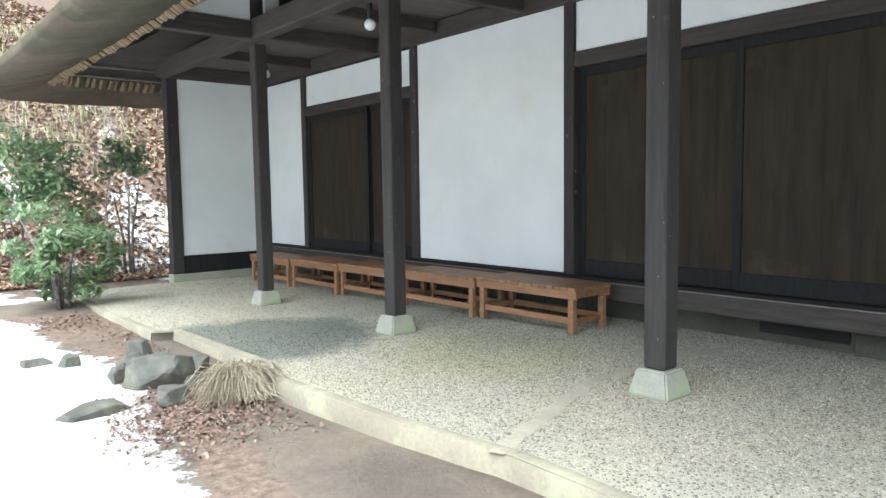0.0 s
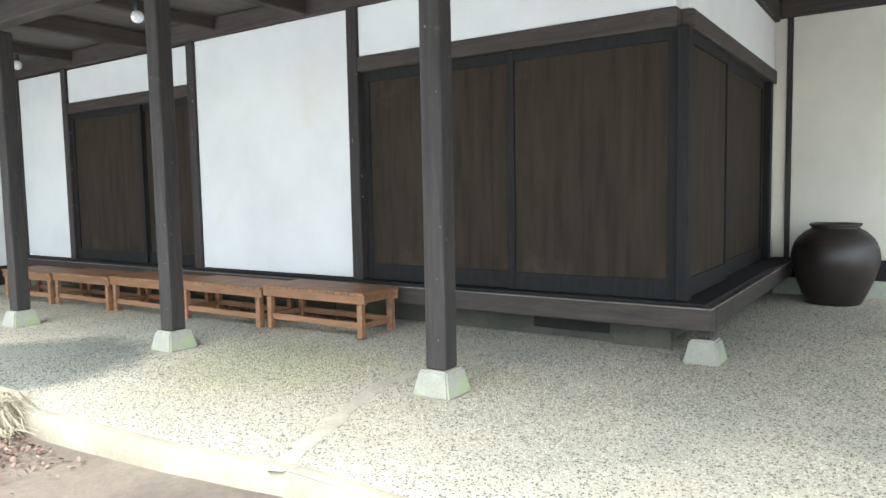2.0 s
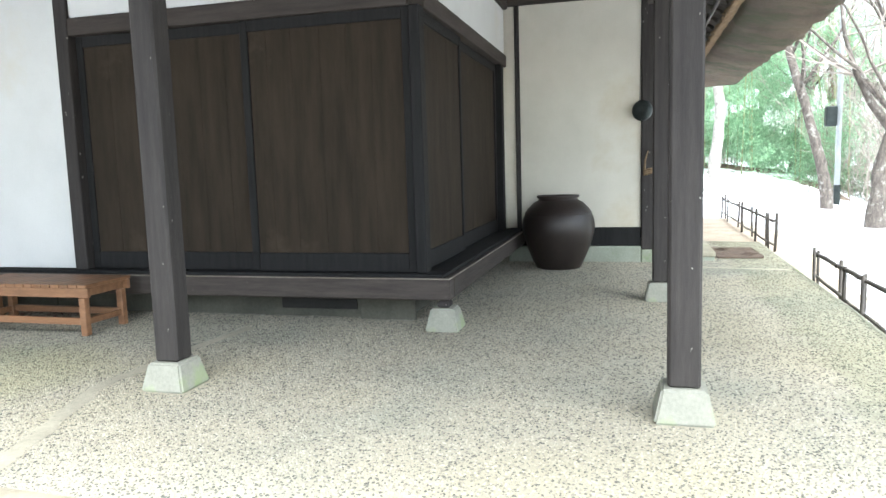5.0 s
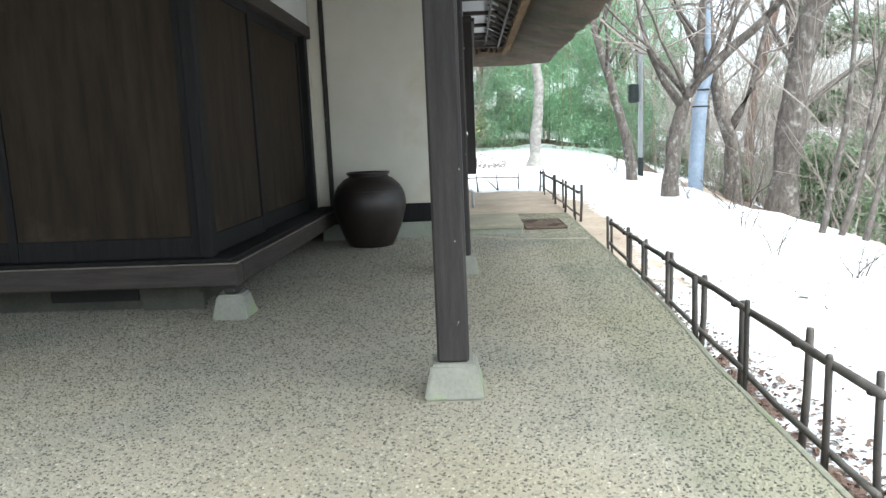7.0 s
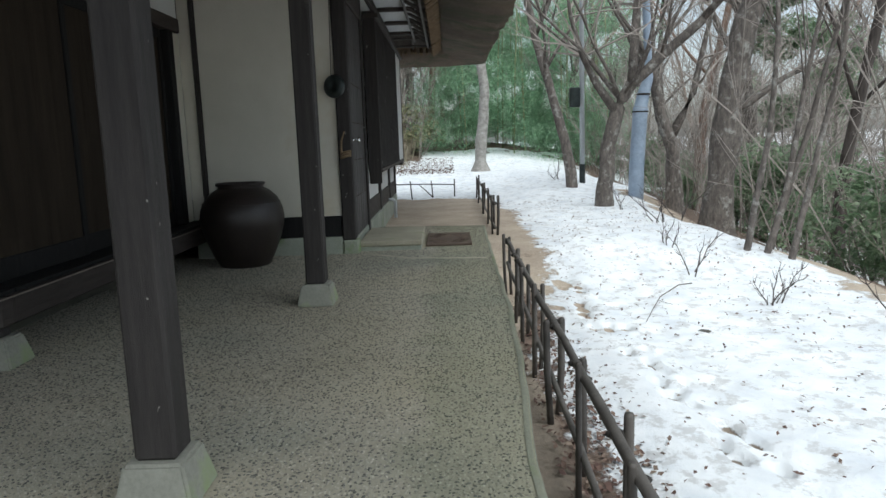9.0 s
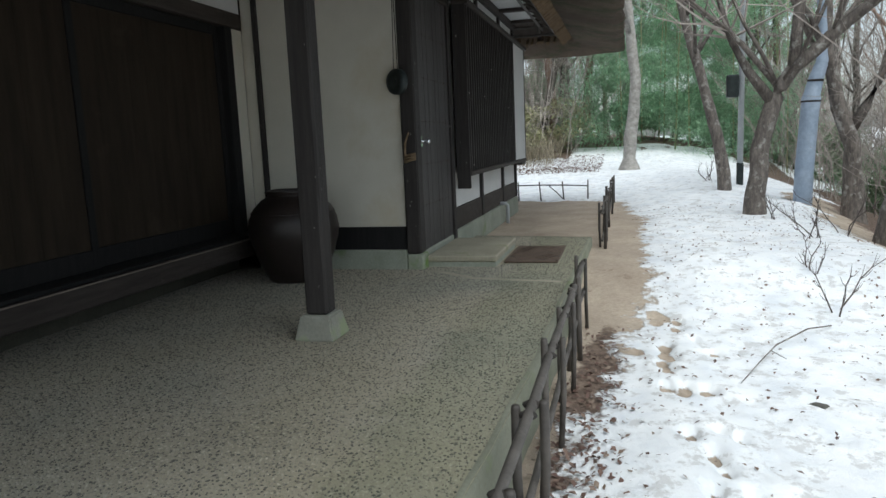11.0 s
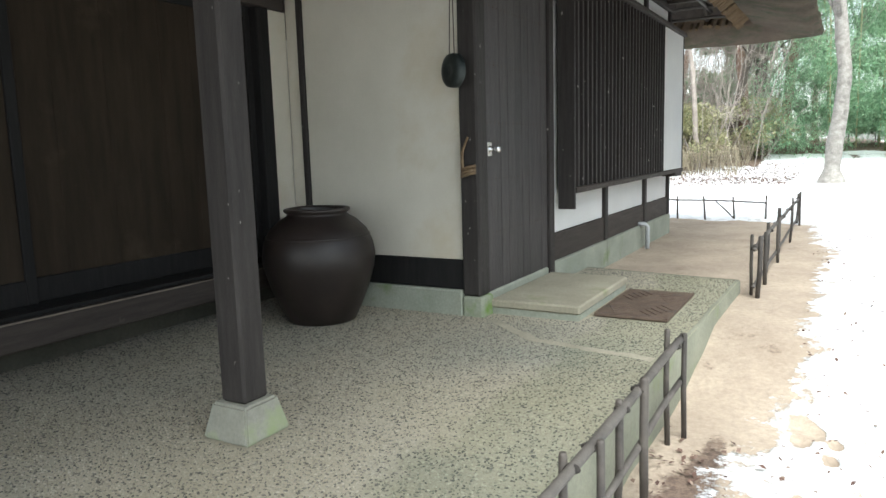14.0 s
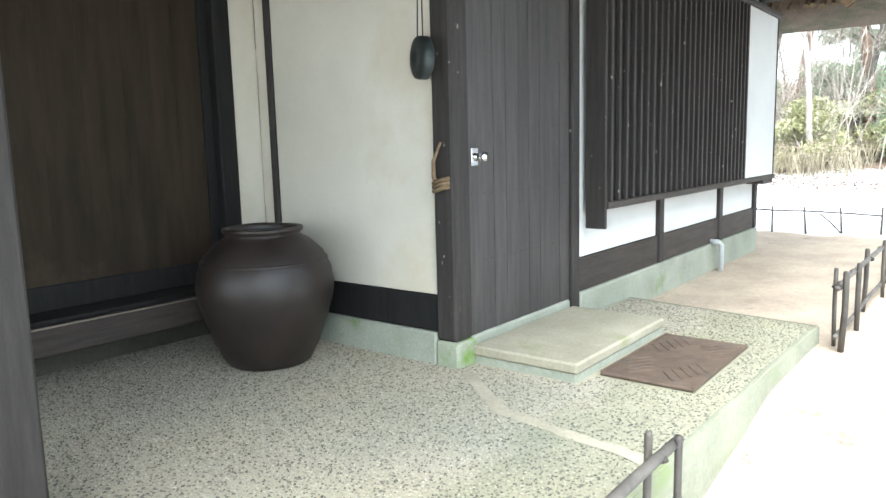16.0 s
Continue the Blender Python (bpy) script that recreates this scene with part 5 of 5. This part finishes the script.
dark = bare_tree("dark_tree", 90, 11, 0.10, DARKBARK, "straight dark-barked tree below the bank", (0.0, -0.04), 1.2)
place(dark, 12.8, -7.55, 0, copy=False)
rt = random.Random(17)
WOOD = [tagged(o, group="trees of the wood") for o in (near_tree, slim, big, forked, red, thin)]
spots = []
for k in range(2500):
    if len(spots) >= 66:
        break
    x, y = rt.uniform(8, 52), rt.uniform(-34, 16)
    if not (y < -7.2 - 0.0 * x or (x > 27 and y > -30)):
        continue
    if x < 22 and y > -10.5:
        continue
    if 22 <= x < 27 and y > -8:
        continue
    if -9.5 < y < -0.4 and 25 < x < 31:
        continue
    if y > 9 or any(math.hypot(x - a, y - b) < 1.6 for a, b in spots):
        continue
    spots.append((x, y))
    kind = rt.choices([slim, big, forked, red, thin], [4, 1, 2, 3, 6])[0]
    place(kind, x, y, rt.uniform(0, 360), rt.uniform(0.75, 1.25))

# two wrapped and metal poles
pole = thing("metal_pole", (18.4, -4.5, float(ground_height(18.4, -4.5))), "slim pale metal utility pole with a small box", "pole")
v, f = tubes([[((0, 0, -0.3), 0.06), ((0, 0, 9), 0.05)]], 14)
raw("shaft", v, f, GALV, pole, smooth=True)
part("box", boxes((-0.10, 0.10, 0.06, 0.29, 1.82, 2.27), bev=0.02), IRON, pole, "dark grey control box")
part("base_sleeve", boxes((-0.065, 0.065, -0.065, 0.065, -0.1, 0.5), bev=0.03), IRON, pole)
wrap = thing("wrapped_pole", (16.7, -5.32, float(ground_height(16.7, -5.32))), "leaning pole wrapped in faded blue sheeting", "wrapped pole")
v, f = tubes([[((0, 0, -0.4), 0.165), ((0.0, -0.02, 0.6), 0.16), ((0.02, -0.08, 1.6), 0.155), ((0.02, -0.1, 1.86), 0.16), ((0.03, -0.11, 1.92), 0.14), ((0.03, -0.17, 2.2), 0.125), ((0.04, -0.27, 2.5), 0.105), ((0.05, -0.26, 2.9), 0.085), ((0.06, -0.2, 4.2), 0.08), ((0.07, -0.15, 7.5), 0.07)]], 16)
raw("sheeting", v, f, BLUEWRAP, wrap, smooth=True)
for z, o, r in ((1.80, -0.095, 0.162), (2.16, -0.16, 0.132)):
    v, f = lathe([(r - 0.01, z - 0.02), (r + 0.006, z - 0.01), (r + 0.006, z + 0.01), (r - 0.01, z + 0.02)], 16)
    b = raw("tie", v, f[:-1], ROPE, wrap)
    b.location = (0.02, o, 0)


# ---- bamboo grove and evergreens beyond the snow ----
def blob_points(rng, n, centres, radii):
    c = rng.randint(0, len(centres), n)
    d = rng.normal(0, 1, (n, 3))
    d /= np.linalg.norm(d, axis=1)[:, None]
    r = rng.uniform(0.25, 1.0, n) ** 0.5
    return np.asarray(centres)[c] + d * r[:, None] * np.asarray(radii)[c]


def grove():
    rng = np.random.RandomState(11)
    cs, rd = [], []
    for k in range(240):
        x, y = rng.uniform(28.5, 37), rng.uniform(-8.5, -0.2)
        z = float(ground_height(x, y))
        h = 0.3 + 7.5 * rng.uniform(0, 1) ** 1.25
        cs.append((x, y, z + h))
        rd.append((rng.uniform(0.8, 1.6), rng.uniform(0.8, 1.6), rng.uniform(0.5, 1.1)))
    p = blob_points(rng, 150000, cs, rd)
    v, f = cards(p, 0.5, 0.15, rng, 5.5, 0.3)
    ob = mesh_np("bamboo_grove", v, f, GROVELEAF)
    tagged(ob, "dense bright green bamboo grove beyond the snow", "bamboo grove", kind="stuff")
    paths = []
    for k in range(16):
        x, y = rng.uniform(29, 33), rng.uniform(-8, -0.4)
        z = float(ground_height(x, y))
        a, b = rng.normal(0, 0.35, 2)
        paths.append([((x, y, z - 0.1), 0.03), ((x + a * 0.3, y + b * 0.3, z + 3.5), 0.027), ((x + a, y + b, z + 7.5), 0.012)])
    v, f = tubes(paths, 6)
    ob = raw("bamboo_culms", v, f, SASA, smooth=True)
    tagged(ob, "thin green bamboo culms standing in the grove", "bamboo", kind="stuff")


grove()


def evergreen(name, seed, h, w, n, material, label, leaf=0.16, category="shrub", stems=4, whorl=False, low=0.1):
    rng = np.random.RandomState(seed)
    root = thing(name, (0, 0, 0), label, category)
    paths, cs, rd = [], [], []
    for k in range(stems):
        a = rng.uniform(0, 6.283)
        q = rng.uniform(0.2, 0.8) * w / 2
        tip = (math.cos(a) * q, math.sin(a) * q, h * rng.uniform(0.6, 0.95))
        paths.append([((math.cos(a) * 0.06, math.sin(a) * 0.06, -0.15), 0.028), ((tip[0] * 0.35, tip[1] * 0.35, tip[2] * 0.45), 0.02), (tip, 0.008)])
    for k in range(26):
        a, q = rng.uniform(0, 6.283), rng.uniform(0, 1) ** 0.5
        z = h * rng.uniform(low, 1.0)
        t = 1 - abs(z / h - 0.5) * 0.9
        cs.append((math.cos(a) * q * w / 2 * t, math.sin(a) * q * w / 2 * t, z))
        s = w * rng.uniform(0.10, 0.2)
        rd.append((s, s, s * 0.7))
    v, f = tubes(paths, 6)
    raw("stems", v, f, BARK, root, smooth=True)
    p = blob_points(rng, n, cs, rd)
    v, f = cards(p, 0.55, leaf, rng, 2.6, 0.2)
    mesh_np("crown", v, f, material, root)
    return root


shrub = evergreen("evergreen_shrub", 3, 1.25, 1.25, 2300, GREENLEAF, "glossy evergreen shrub with long leaves beside the slab", 0.12, low=0.12)
place(shrub, 2.02, 9.89, 0, copy=False)
shrub2 = evergreen("evergreen_shrub", 7, 2.3, 2.1, 3000, GREENLEAF, "loose evergreen shrub on the leafy slope", 0.14, low=0.42)
place(shrub2, 2.0, 12.5, 0, copy=False)
shrub3 = evergreen("small_evergreen", 9, 2.3, 1.1, 650, GREENLEAF, "sparse small evergreen sapling with bare stems", 0.13, low=0.75, stems=3)
place(shrub3, 3.65, 13.0, 0, copy=False)
for k, (x, y) in enumerate(((3.4, 13.4), (2.6, 14.2), (4.2, 14.6))):
    b = bare_tree("bare_sapling", 80 + k, 2.6, 0.02, TWIG, "thin bare crooked sapling on the slope", (0.1 - 0.1 * k, 0.05), 1.2)
    place(b, x, y, 0, copy=False)

ever_a = evergreen("evergreen_bush", 13, 2.2, 3.0, 3800, PINELEAF, "green evergreen undergrowth on the bank", 0.13, "bush")
place(ever_a, 17.5, -8.6, 0, copy=False)
ever_b = evergreen("conifer", 15, 9.0, 4.2, 15000, PINELEAF, "tall evergreen tree in the wood", 0.2, "tree", 2)
place(ever_b, 24, -12, 0, copy=False)
ever_c = evergreen("pale_bush", 19, 1.5, 2.2, 2400, SASA, "pale yellow-green undergrowth at the edge of the wood", 0.13, "bush")
place(ever_c, 27.8, 1.6, 0, copy=False)
tagged(ever_a, group="undergrowth"), tagged(ever_b, group="evergreens of the wood"), tagged(ever_c, group="undergrowth")
for k in range(30):
    x = rt.uniform(7, 40)
    y = -7.4 - rt.uniform(0, 1) ** 1.4 * 14
    place(ever_a, x, y, rt.uniform(0, 360), rt.uniform(0.6, 1.3), dz=-0.15)
for k in range(5):
    x, y = rt.uniform(16, 55), rt.uniform(-38, -18)
    place(ever_b, x, y, rt.uniform(0, 360), rt.uniform(0.7, 1.3))
for k in range(12):
    x, y = rt.uniform(38, 54), rt.uniform(-14, 14)
    place(ever_b, x, y, rt.uniform(0, 360), rt.uniform(0.7, 1.35))
for k in range(14):
    place(ever_c, rt.uniform(26.6, 33), rt.uniform(0.2, 7.5), rt.uniform(0, 360), rt.uniform(0.6, 1.2))

def thicket(name, n, area, hmin, hmax, material, label, seed):
    rng = random.Random(seed)
    paths = []
    for k in range(n):
        x, y = rng.uniform(*area[:2]), rng.uniform(*area[2:])
        z = float(ground_height(x, y))
        h = rng.uniform(hmin, hmax)
        p, d = Vector((x, y, z - 0.1)), Vector((rng.gauss(0, 0.25), rng.gauss(0, 0.25), 1)).normalized()
        r = 0.004 + 0.0019 * h
        pts = [(tuple(p), r)]
        for i in range(4):
            d = (d + Vector((rng.gauss(0, 0.18), rng.gauss(0, 0.18), 0))).normalized()
            p = p + d * h / 4
            pts.append((tuple(p), r * (0.82 - 0.2 * i)))
            for q in range(3):
                e = (d + Vector((rng.gauss(0, 0.8), rng.gauss(0, 0.8), rng.gauss(0, 0.4)))).normalized()
                m = h * rng.uniform(0.12, 0.32)
                p2 = p + e * m * 0.5
                p3 = p2 + (e + Vector((rng.gauss(0, 0.3), rng.gauss(0, 0.3), rng.gauss(0, 0.3)))).normalized() * m * 0.5
                paths.append([(tuple(p), r * 0.45), (tuple(p2), r * 0.32), (tuple(p3), r * 0.15)])
        paths.append(pts)
    v, f = tubes(paths, 3)
    tagged(raw(name, v, f, material), label, "thicket", kind="stuff")


thicket("bank_thicket", 820, (8, 34, -15, -6.6), 1.5, 7.0, TWIG, "grey leafless thicket of thin stems on the bank", 1)
thicket("far_thicket", 420, (24, 52, -30, -12), 4.0, 9.0, TWIG, "tangled leafless branches deep in the wood", 2)
thicket("edge_thicket", 520, (27, 38, -0.5, 9), 1.5, 7.0, TWIG, "pale leafless thicket beside the bamboo grove", 3)
thicket("slope_thicket", 160, (-2.5, 7, 13.6, 20), 0.5, 1.3, TWIG, "thin brown twigs on the leafy slope", 4)

# twiggy shoots sticking out of the snow
def shoots(x, y, h, seed):
    rs = random.Random(seed)
    root = thing("snow_twig", (x, y, float(ground_height(x, y))), "bare dark twigs sticking out of the snow", "twigs", "twigs in the snow")
    for k in range(rs.randint(3, 5)):
        d = Vector((rs.gauss(0, 0.25), rs.gauss(0, 0.25), 1)).normalized()
        p, paths, pts = Vector((rs.gauss(0, 0.05), rs.gauss(0, 0.05), -0.06)), [], []
        L = h * rs.uniform(0.6, 1.1)
        for i in range(6):
            pts.append((tuple(p), 0.009 * (1 - 0.13 * i)))
            if i > 1:
                for q in range(2):
                    e = (d + Vector((rs.gauss(0, 0.5), rs.gauss(0, 0.5), rs.gauss(0, 0.2)))).normalized() * L * 0.16
                    paths.append([(tuple(p), 0.004), (tuple(p + e * 0.5), 0.003), (tuple(p + e + Vector((0, 0, 0.03))), 0.0015)])
            d = (d + Vector((rs.gauss(0, 0.25), rs.gauss(0, 0.25), 0.05))).normalized()
            p = p + d * L / 5
        v, f = tubes([pts], 5)
        stem = raw("stem", v, f, DARKBARK, root)
        for side_path in paths:
            v, f = tubes([side_path], 4)
            raw("twig", v, f, DARKBARK, stem)


for k, (x, y, h) in enumerate(((9.1, -3.95, 0.75), (7.82, -4.2, 0.55), (10.02, -3.96, 0.55), (11.8, -4.4, 0.8), (13.6, -4.3, 0.6), (18.6, -3.9, 0.6), (6.6, -4.7, 0.8), (12.6, -4.9, 0.9))):
    shoots(x, y, h, 100 + k)
fallen = thing("fallen_branch", (0, 0, 0), "thin fallen branch lying on the snow", "branch")
z = float(ground_height(7.8, -3.2)) + 0.045
v, f = tubes([[((7.22, -2.91, z), 0.003), ((7.6, -3.08, z + 0.02), 0.004), ((8.0, -3.26, z + 0.03), 0.005), ((8.4, -3.56, z + 0.05), 0.006), ((8.7, -3.8, z), 0.006)], [((7.9, -3.2, z + 0.02), 0.003), ((7.6, -3.25, z + 0.05), 0.002)]], 6)
raw("branch", v, f, BARK, fallen, smooth=True)


# ---- leaf litter, grass on the slope ----
def scatter(name, n, xy, size, material, label, category, seed, lift=0.015, up=0.35, aspect=1.6):
    rng = np.random.RandomState(seed)
    x, y = xy(rng, n)
    z = ground_height(x, y) + lift + rng.uniform(0, lift, len(x))
    v, f = cards(np.stack([x, y, z], 1), up, size, rng, aspect, 0.2)
    return tagged(mesh_np(name, v, f, material), label, category, kind="stuff")


def on_slope(rng, n):
    return rng.uniform(-3, 7.5, n), 12.3 + rng.uniform(0, 1, n) ** 1.3 * 12


def by_slab(rng, n):
    k = rng.randint(0, 11, n)
    c = np.array([(2.15, 7.3), (1.9, 5.4), (2.05, 4.6), (1.7, 8.6), (1.55, 4.4), (1.4, 4.6), (1.65, 4.7), (2.0, 4.55), (1.3, 4.45), (2.1, 6.1), (1.9, 9.0)])[k]
    x = c[:, 0] + rng.normal(0, 0.22, n)
    y = c[:, 1] + rng.normal(0, 0.32, n)
    keep = x < 2.13
    return x[keep], y[keep]


def by_fence(rng, n):
    x = rng.uniform(3, 8.6, n)
    y = -1.95 + rng.normal(0, 0.16, n) - 0.1 * rng.uniform(0, 1, n) ** 3
    keep = (y < -1.76) & (rng.uniform(0, 1, n) < np.clip((8.8 - x) / 4, 0.1, 1))
    return x[keep], y[keep]


def on_snow(rng, n):
    x, y = rng.uniform(3, 16, n), -2.3 - rng.uniform(0, 1, n) * 2.8
    return x, y


def at_wood(rng, n):
    return rng.uniform(22.5, 28, n), rng.uniform(-1.5, 7, n)


scatter("slope_litter", 34000, on_slope, 0.115, HILL_LEAF, "dry brown leaves covering the slope", "fallen leaves", 1, 0.03, 0.6)
scatter("porch_litter", 4600, by_slab, 0.032, FALLEN, "reddish fallen leaves drifted along the slab", "fallen leaves", 2)
scatter("fence_litter", 2600, by_fence, 0.036, FALLEN, "reddish fallen leaves along the bamboo fence", "fallen leaves", 3)
scatter("snow_litter", 1500, on_snow, 0.03, FALLEN, "scattered dark leaves on the snow", "fallen leaves", 4, 0.035)
scatter("wood_litter", 7000, at_wood, 0.06, FALLEN, "brown leaves at the edge of the wood", "fallen leaves", 5, 0.04)


def blades(name, n, xy, length, material, label, category, seed):
    rng = np.random.RandomState(seed)
    x, y = xy(rng, n)
    z = ground_height(x, y)
    paths = []
    for i in range(len(x)):
        a = rng.uniform(0, 6.283)
        L = length * rng.uniform(0.5, 1.3)
        b = rng.uniform(0.2, 0.7) * L
        paths.append([((x[i], y[i], z[i] - 0.03), 0.008), ((x[i] + math.cos(a) * b * 0.5, y[i] + math.sin(a) * b * 0.5, z[i] + L * 0.75), 0.012), ((x[i] + math.cos(a) * b * 1.4, y[i] + math.sin(a) * b * 1.4, z[i] + L * 0.7), 0.002)])
    v, f = tubes(paths, 3)
    return tagged(raw(name, v, f, material), label, category, kind="stuff")


blades("slope_grass", 1100, lambda r, n: (r.uniform(-3, 5, n), r.uniform(15.5, 22, n)), 0.5, SASA, "pale arching bamboo grass on the upper slope", "grass", 6)
blades("slope_stalks", 450, lambda r, n: (r.uniform(-3, 6.5, n), r.uniform(14, 21, n)), 0.45, DRYGRASS, "dry stalks on the slope", "grass", 7)
blades("wood_grass", 1200, lambda r, n: (r.uniform(25.5, 29.5, n), r.uniform(0, 7, n)), 0.9, DRYGRASS, "dry grass at the edge of the wood", "grass", 8)

# leaves blown under the benches
rng = np.random.RandomState(31)
bx, by = rng.uniform(5.15, 5.55, 420), np.clip(rng.normal(6.3, 0.7, 420), 4.6, 9.5)
v, f = cards(np.stack([bx, by, 0.012 + rng.uniform(0, 0.02, 420)], 1), 0.3, 0.055, rng, 1.6, 0.2)
tagged(mesh_np("bench_litter", v, f, FALLEN), "reddish leaves blown under the benches", "fallen leaves", kind="stuff")


# ---- pebbles set in the porch slab ----
def pebbles():
    rng = np.random.RandomState(77)

    def inside(x, y):
        poly = np.array(SLAB_OUTLINE)
        hit = np.zeros(len(x), bool)
        for (x0, y0), (x1, y1) in zip(poly, np.roll(poly, -1, 0)):
            c = (y0 > y) != (y1 > y)
            hit ^= c & (x < (x1 - x0) * (y - y0) / (y1 - y0 + 1e-12) + x0)
        return hit

    def near_line(x, y, pts, w):
        d = np.full(len(x), 9.0)
        for (x0, y0), (x1, y1) in zip(pts, pts[1:]):
            t = np.clip(((x - x0) * (x1 - x0) + (y - y0) * (y1 - y0)) / ((x1 - x0) ** 2 + (y1 - y0) ** 2), 0, 1)
            d = np.minimum(d, np.hypot(x - x0 - t * (x1 - x0), y - y0 - t * (y1 - y0)))
        return d < w

    s = 0.0178
    gx, gy = np.meshgrid(np.arange(2.1, 11.8, s), np.arange(-1.8, 11.5, s))
    x, y = gx.ravel(), gy.ravel()
    far = (y > 6.0)
    keep = (~far) | (rng.uniform(0, 1, len(x)) < 0.4)
    x, y = x[keep], y[keep]
    x = x + rng.uniform(-0.42, 0.42, len(x)) * s
    y = y + rng.uniform(-0.42, 0.42, len(x)) * s
    ok = inside(x, y) & ~near_line(x, y, JOINT_A, 0.028) & ~near_line(x, y, JOINT_B, 0.028)
    edge = SLAB_OUTLINE + SLAB_OUTLINE[:1]
    ok &= ~near_line(x, y, edge, 0.03) & ~((x < 2.5) & near_line(x, y, edge, 0.085))
    ok &= ~((x > 9.42) & (x < 10.74) & (y > -0.98)) & ~((x > 9.62) & (x < 10.67) & (y > -1.56) & (y < -0.98))
    for px, py in POSTS:
        ok &= ~((np.abs(x - px) < 0.15) & (np.abs(y - py) < 0.15))
    ok &= ~((x > 5.9) & (y > 1.95))
    ok &= rng.uniform(0, 1, len(x)) < 0.92
    x, y = x[ok], y[ok]
    n = len(x)
    a = rng.uniform(0, np.pi, n)
    L = rng.uniform(0.0055, 0.013, n)
    W = L * rng.uniform(0.38, 0.75, n)
    h = rng.uniform(0.001, 0.0028, n)
    fz = -0.015 * np.maximum(y - 4.3, 0)
    k = 4
    ang = np.arange(k) * 2 * np.pi / k
    ca, sa = np.cos(a), np.sin(a)
    ring = []
    for sc, z in ((1.0, 0.0), (0.62, 1.0)):
        for t in ang:
            j = rng.uniform(0.82, 1.15, n)
            u, v = L * sc * np.cos(t) * j, W * sc * np.sin(t) * j
            ring.append(np.stack([x + u * ca - v * sa, y + u * sa + v * ca, fz + h * z + (0.0015 if z else -0.002)], 1))
    v = np.stack(ring, 1).reshape(-1, 3)
    base = (np.arange(n) * 2 * k)[:, None]
    quads = [np.stack([base[:, 0] + i, base[:, 0] + (i + 1) % k, base[:, 0] + k + (i + 1) % k, base[:, 0] + k + i], 1) for i in range(k)]
    quads.append(np.stack([base[:, 0] + k, base[:, 0] + k + 1, base[:, 0] + k + 2, base[:, 0] + k + 3], 1))
    f = np.concatenate(quads)
    ob = mesh_np("pebbles", v, f, PEBBLE, FLOOR)
    tagged(ob, "pale and grey pebbles set in the slab", kind="stuff")


pebbles()
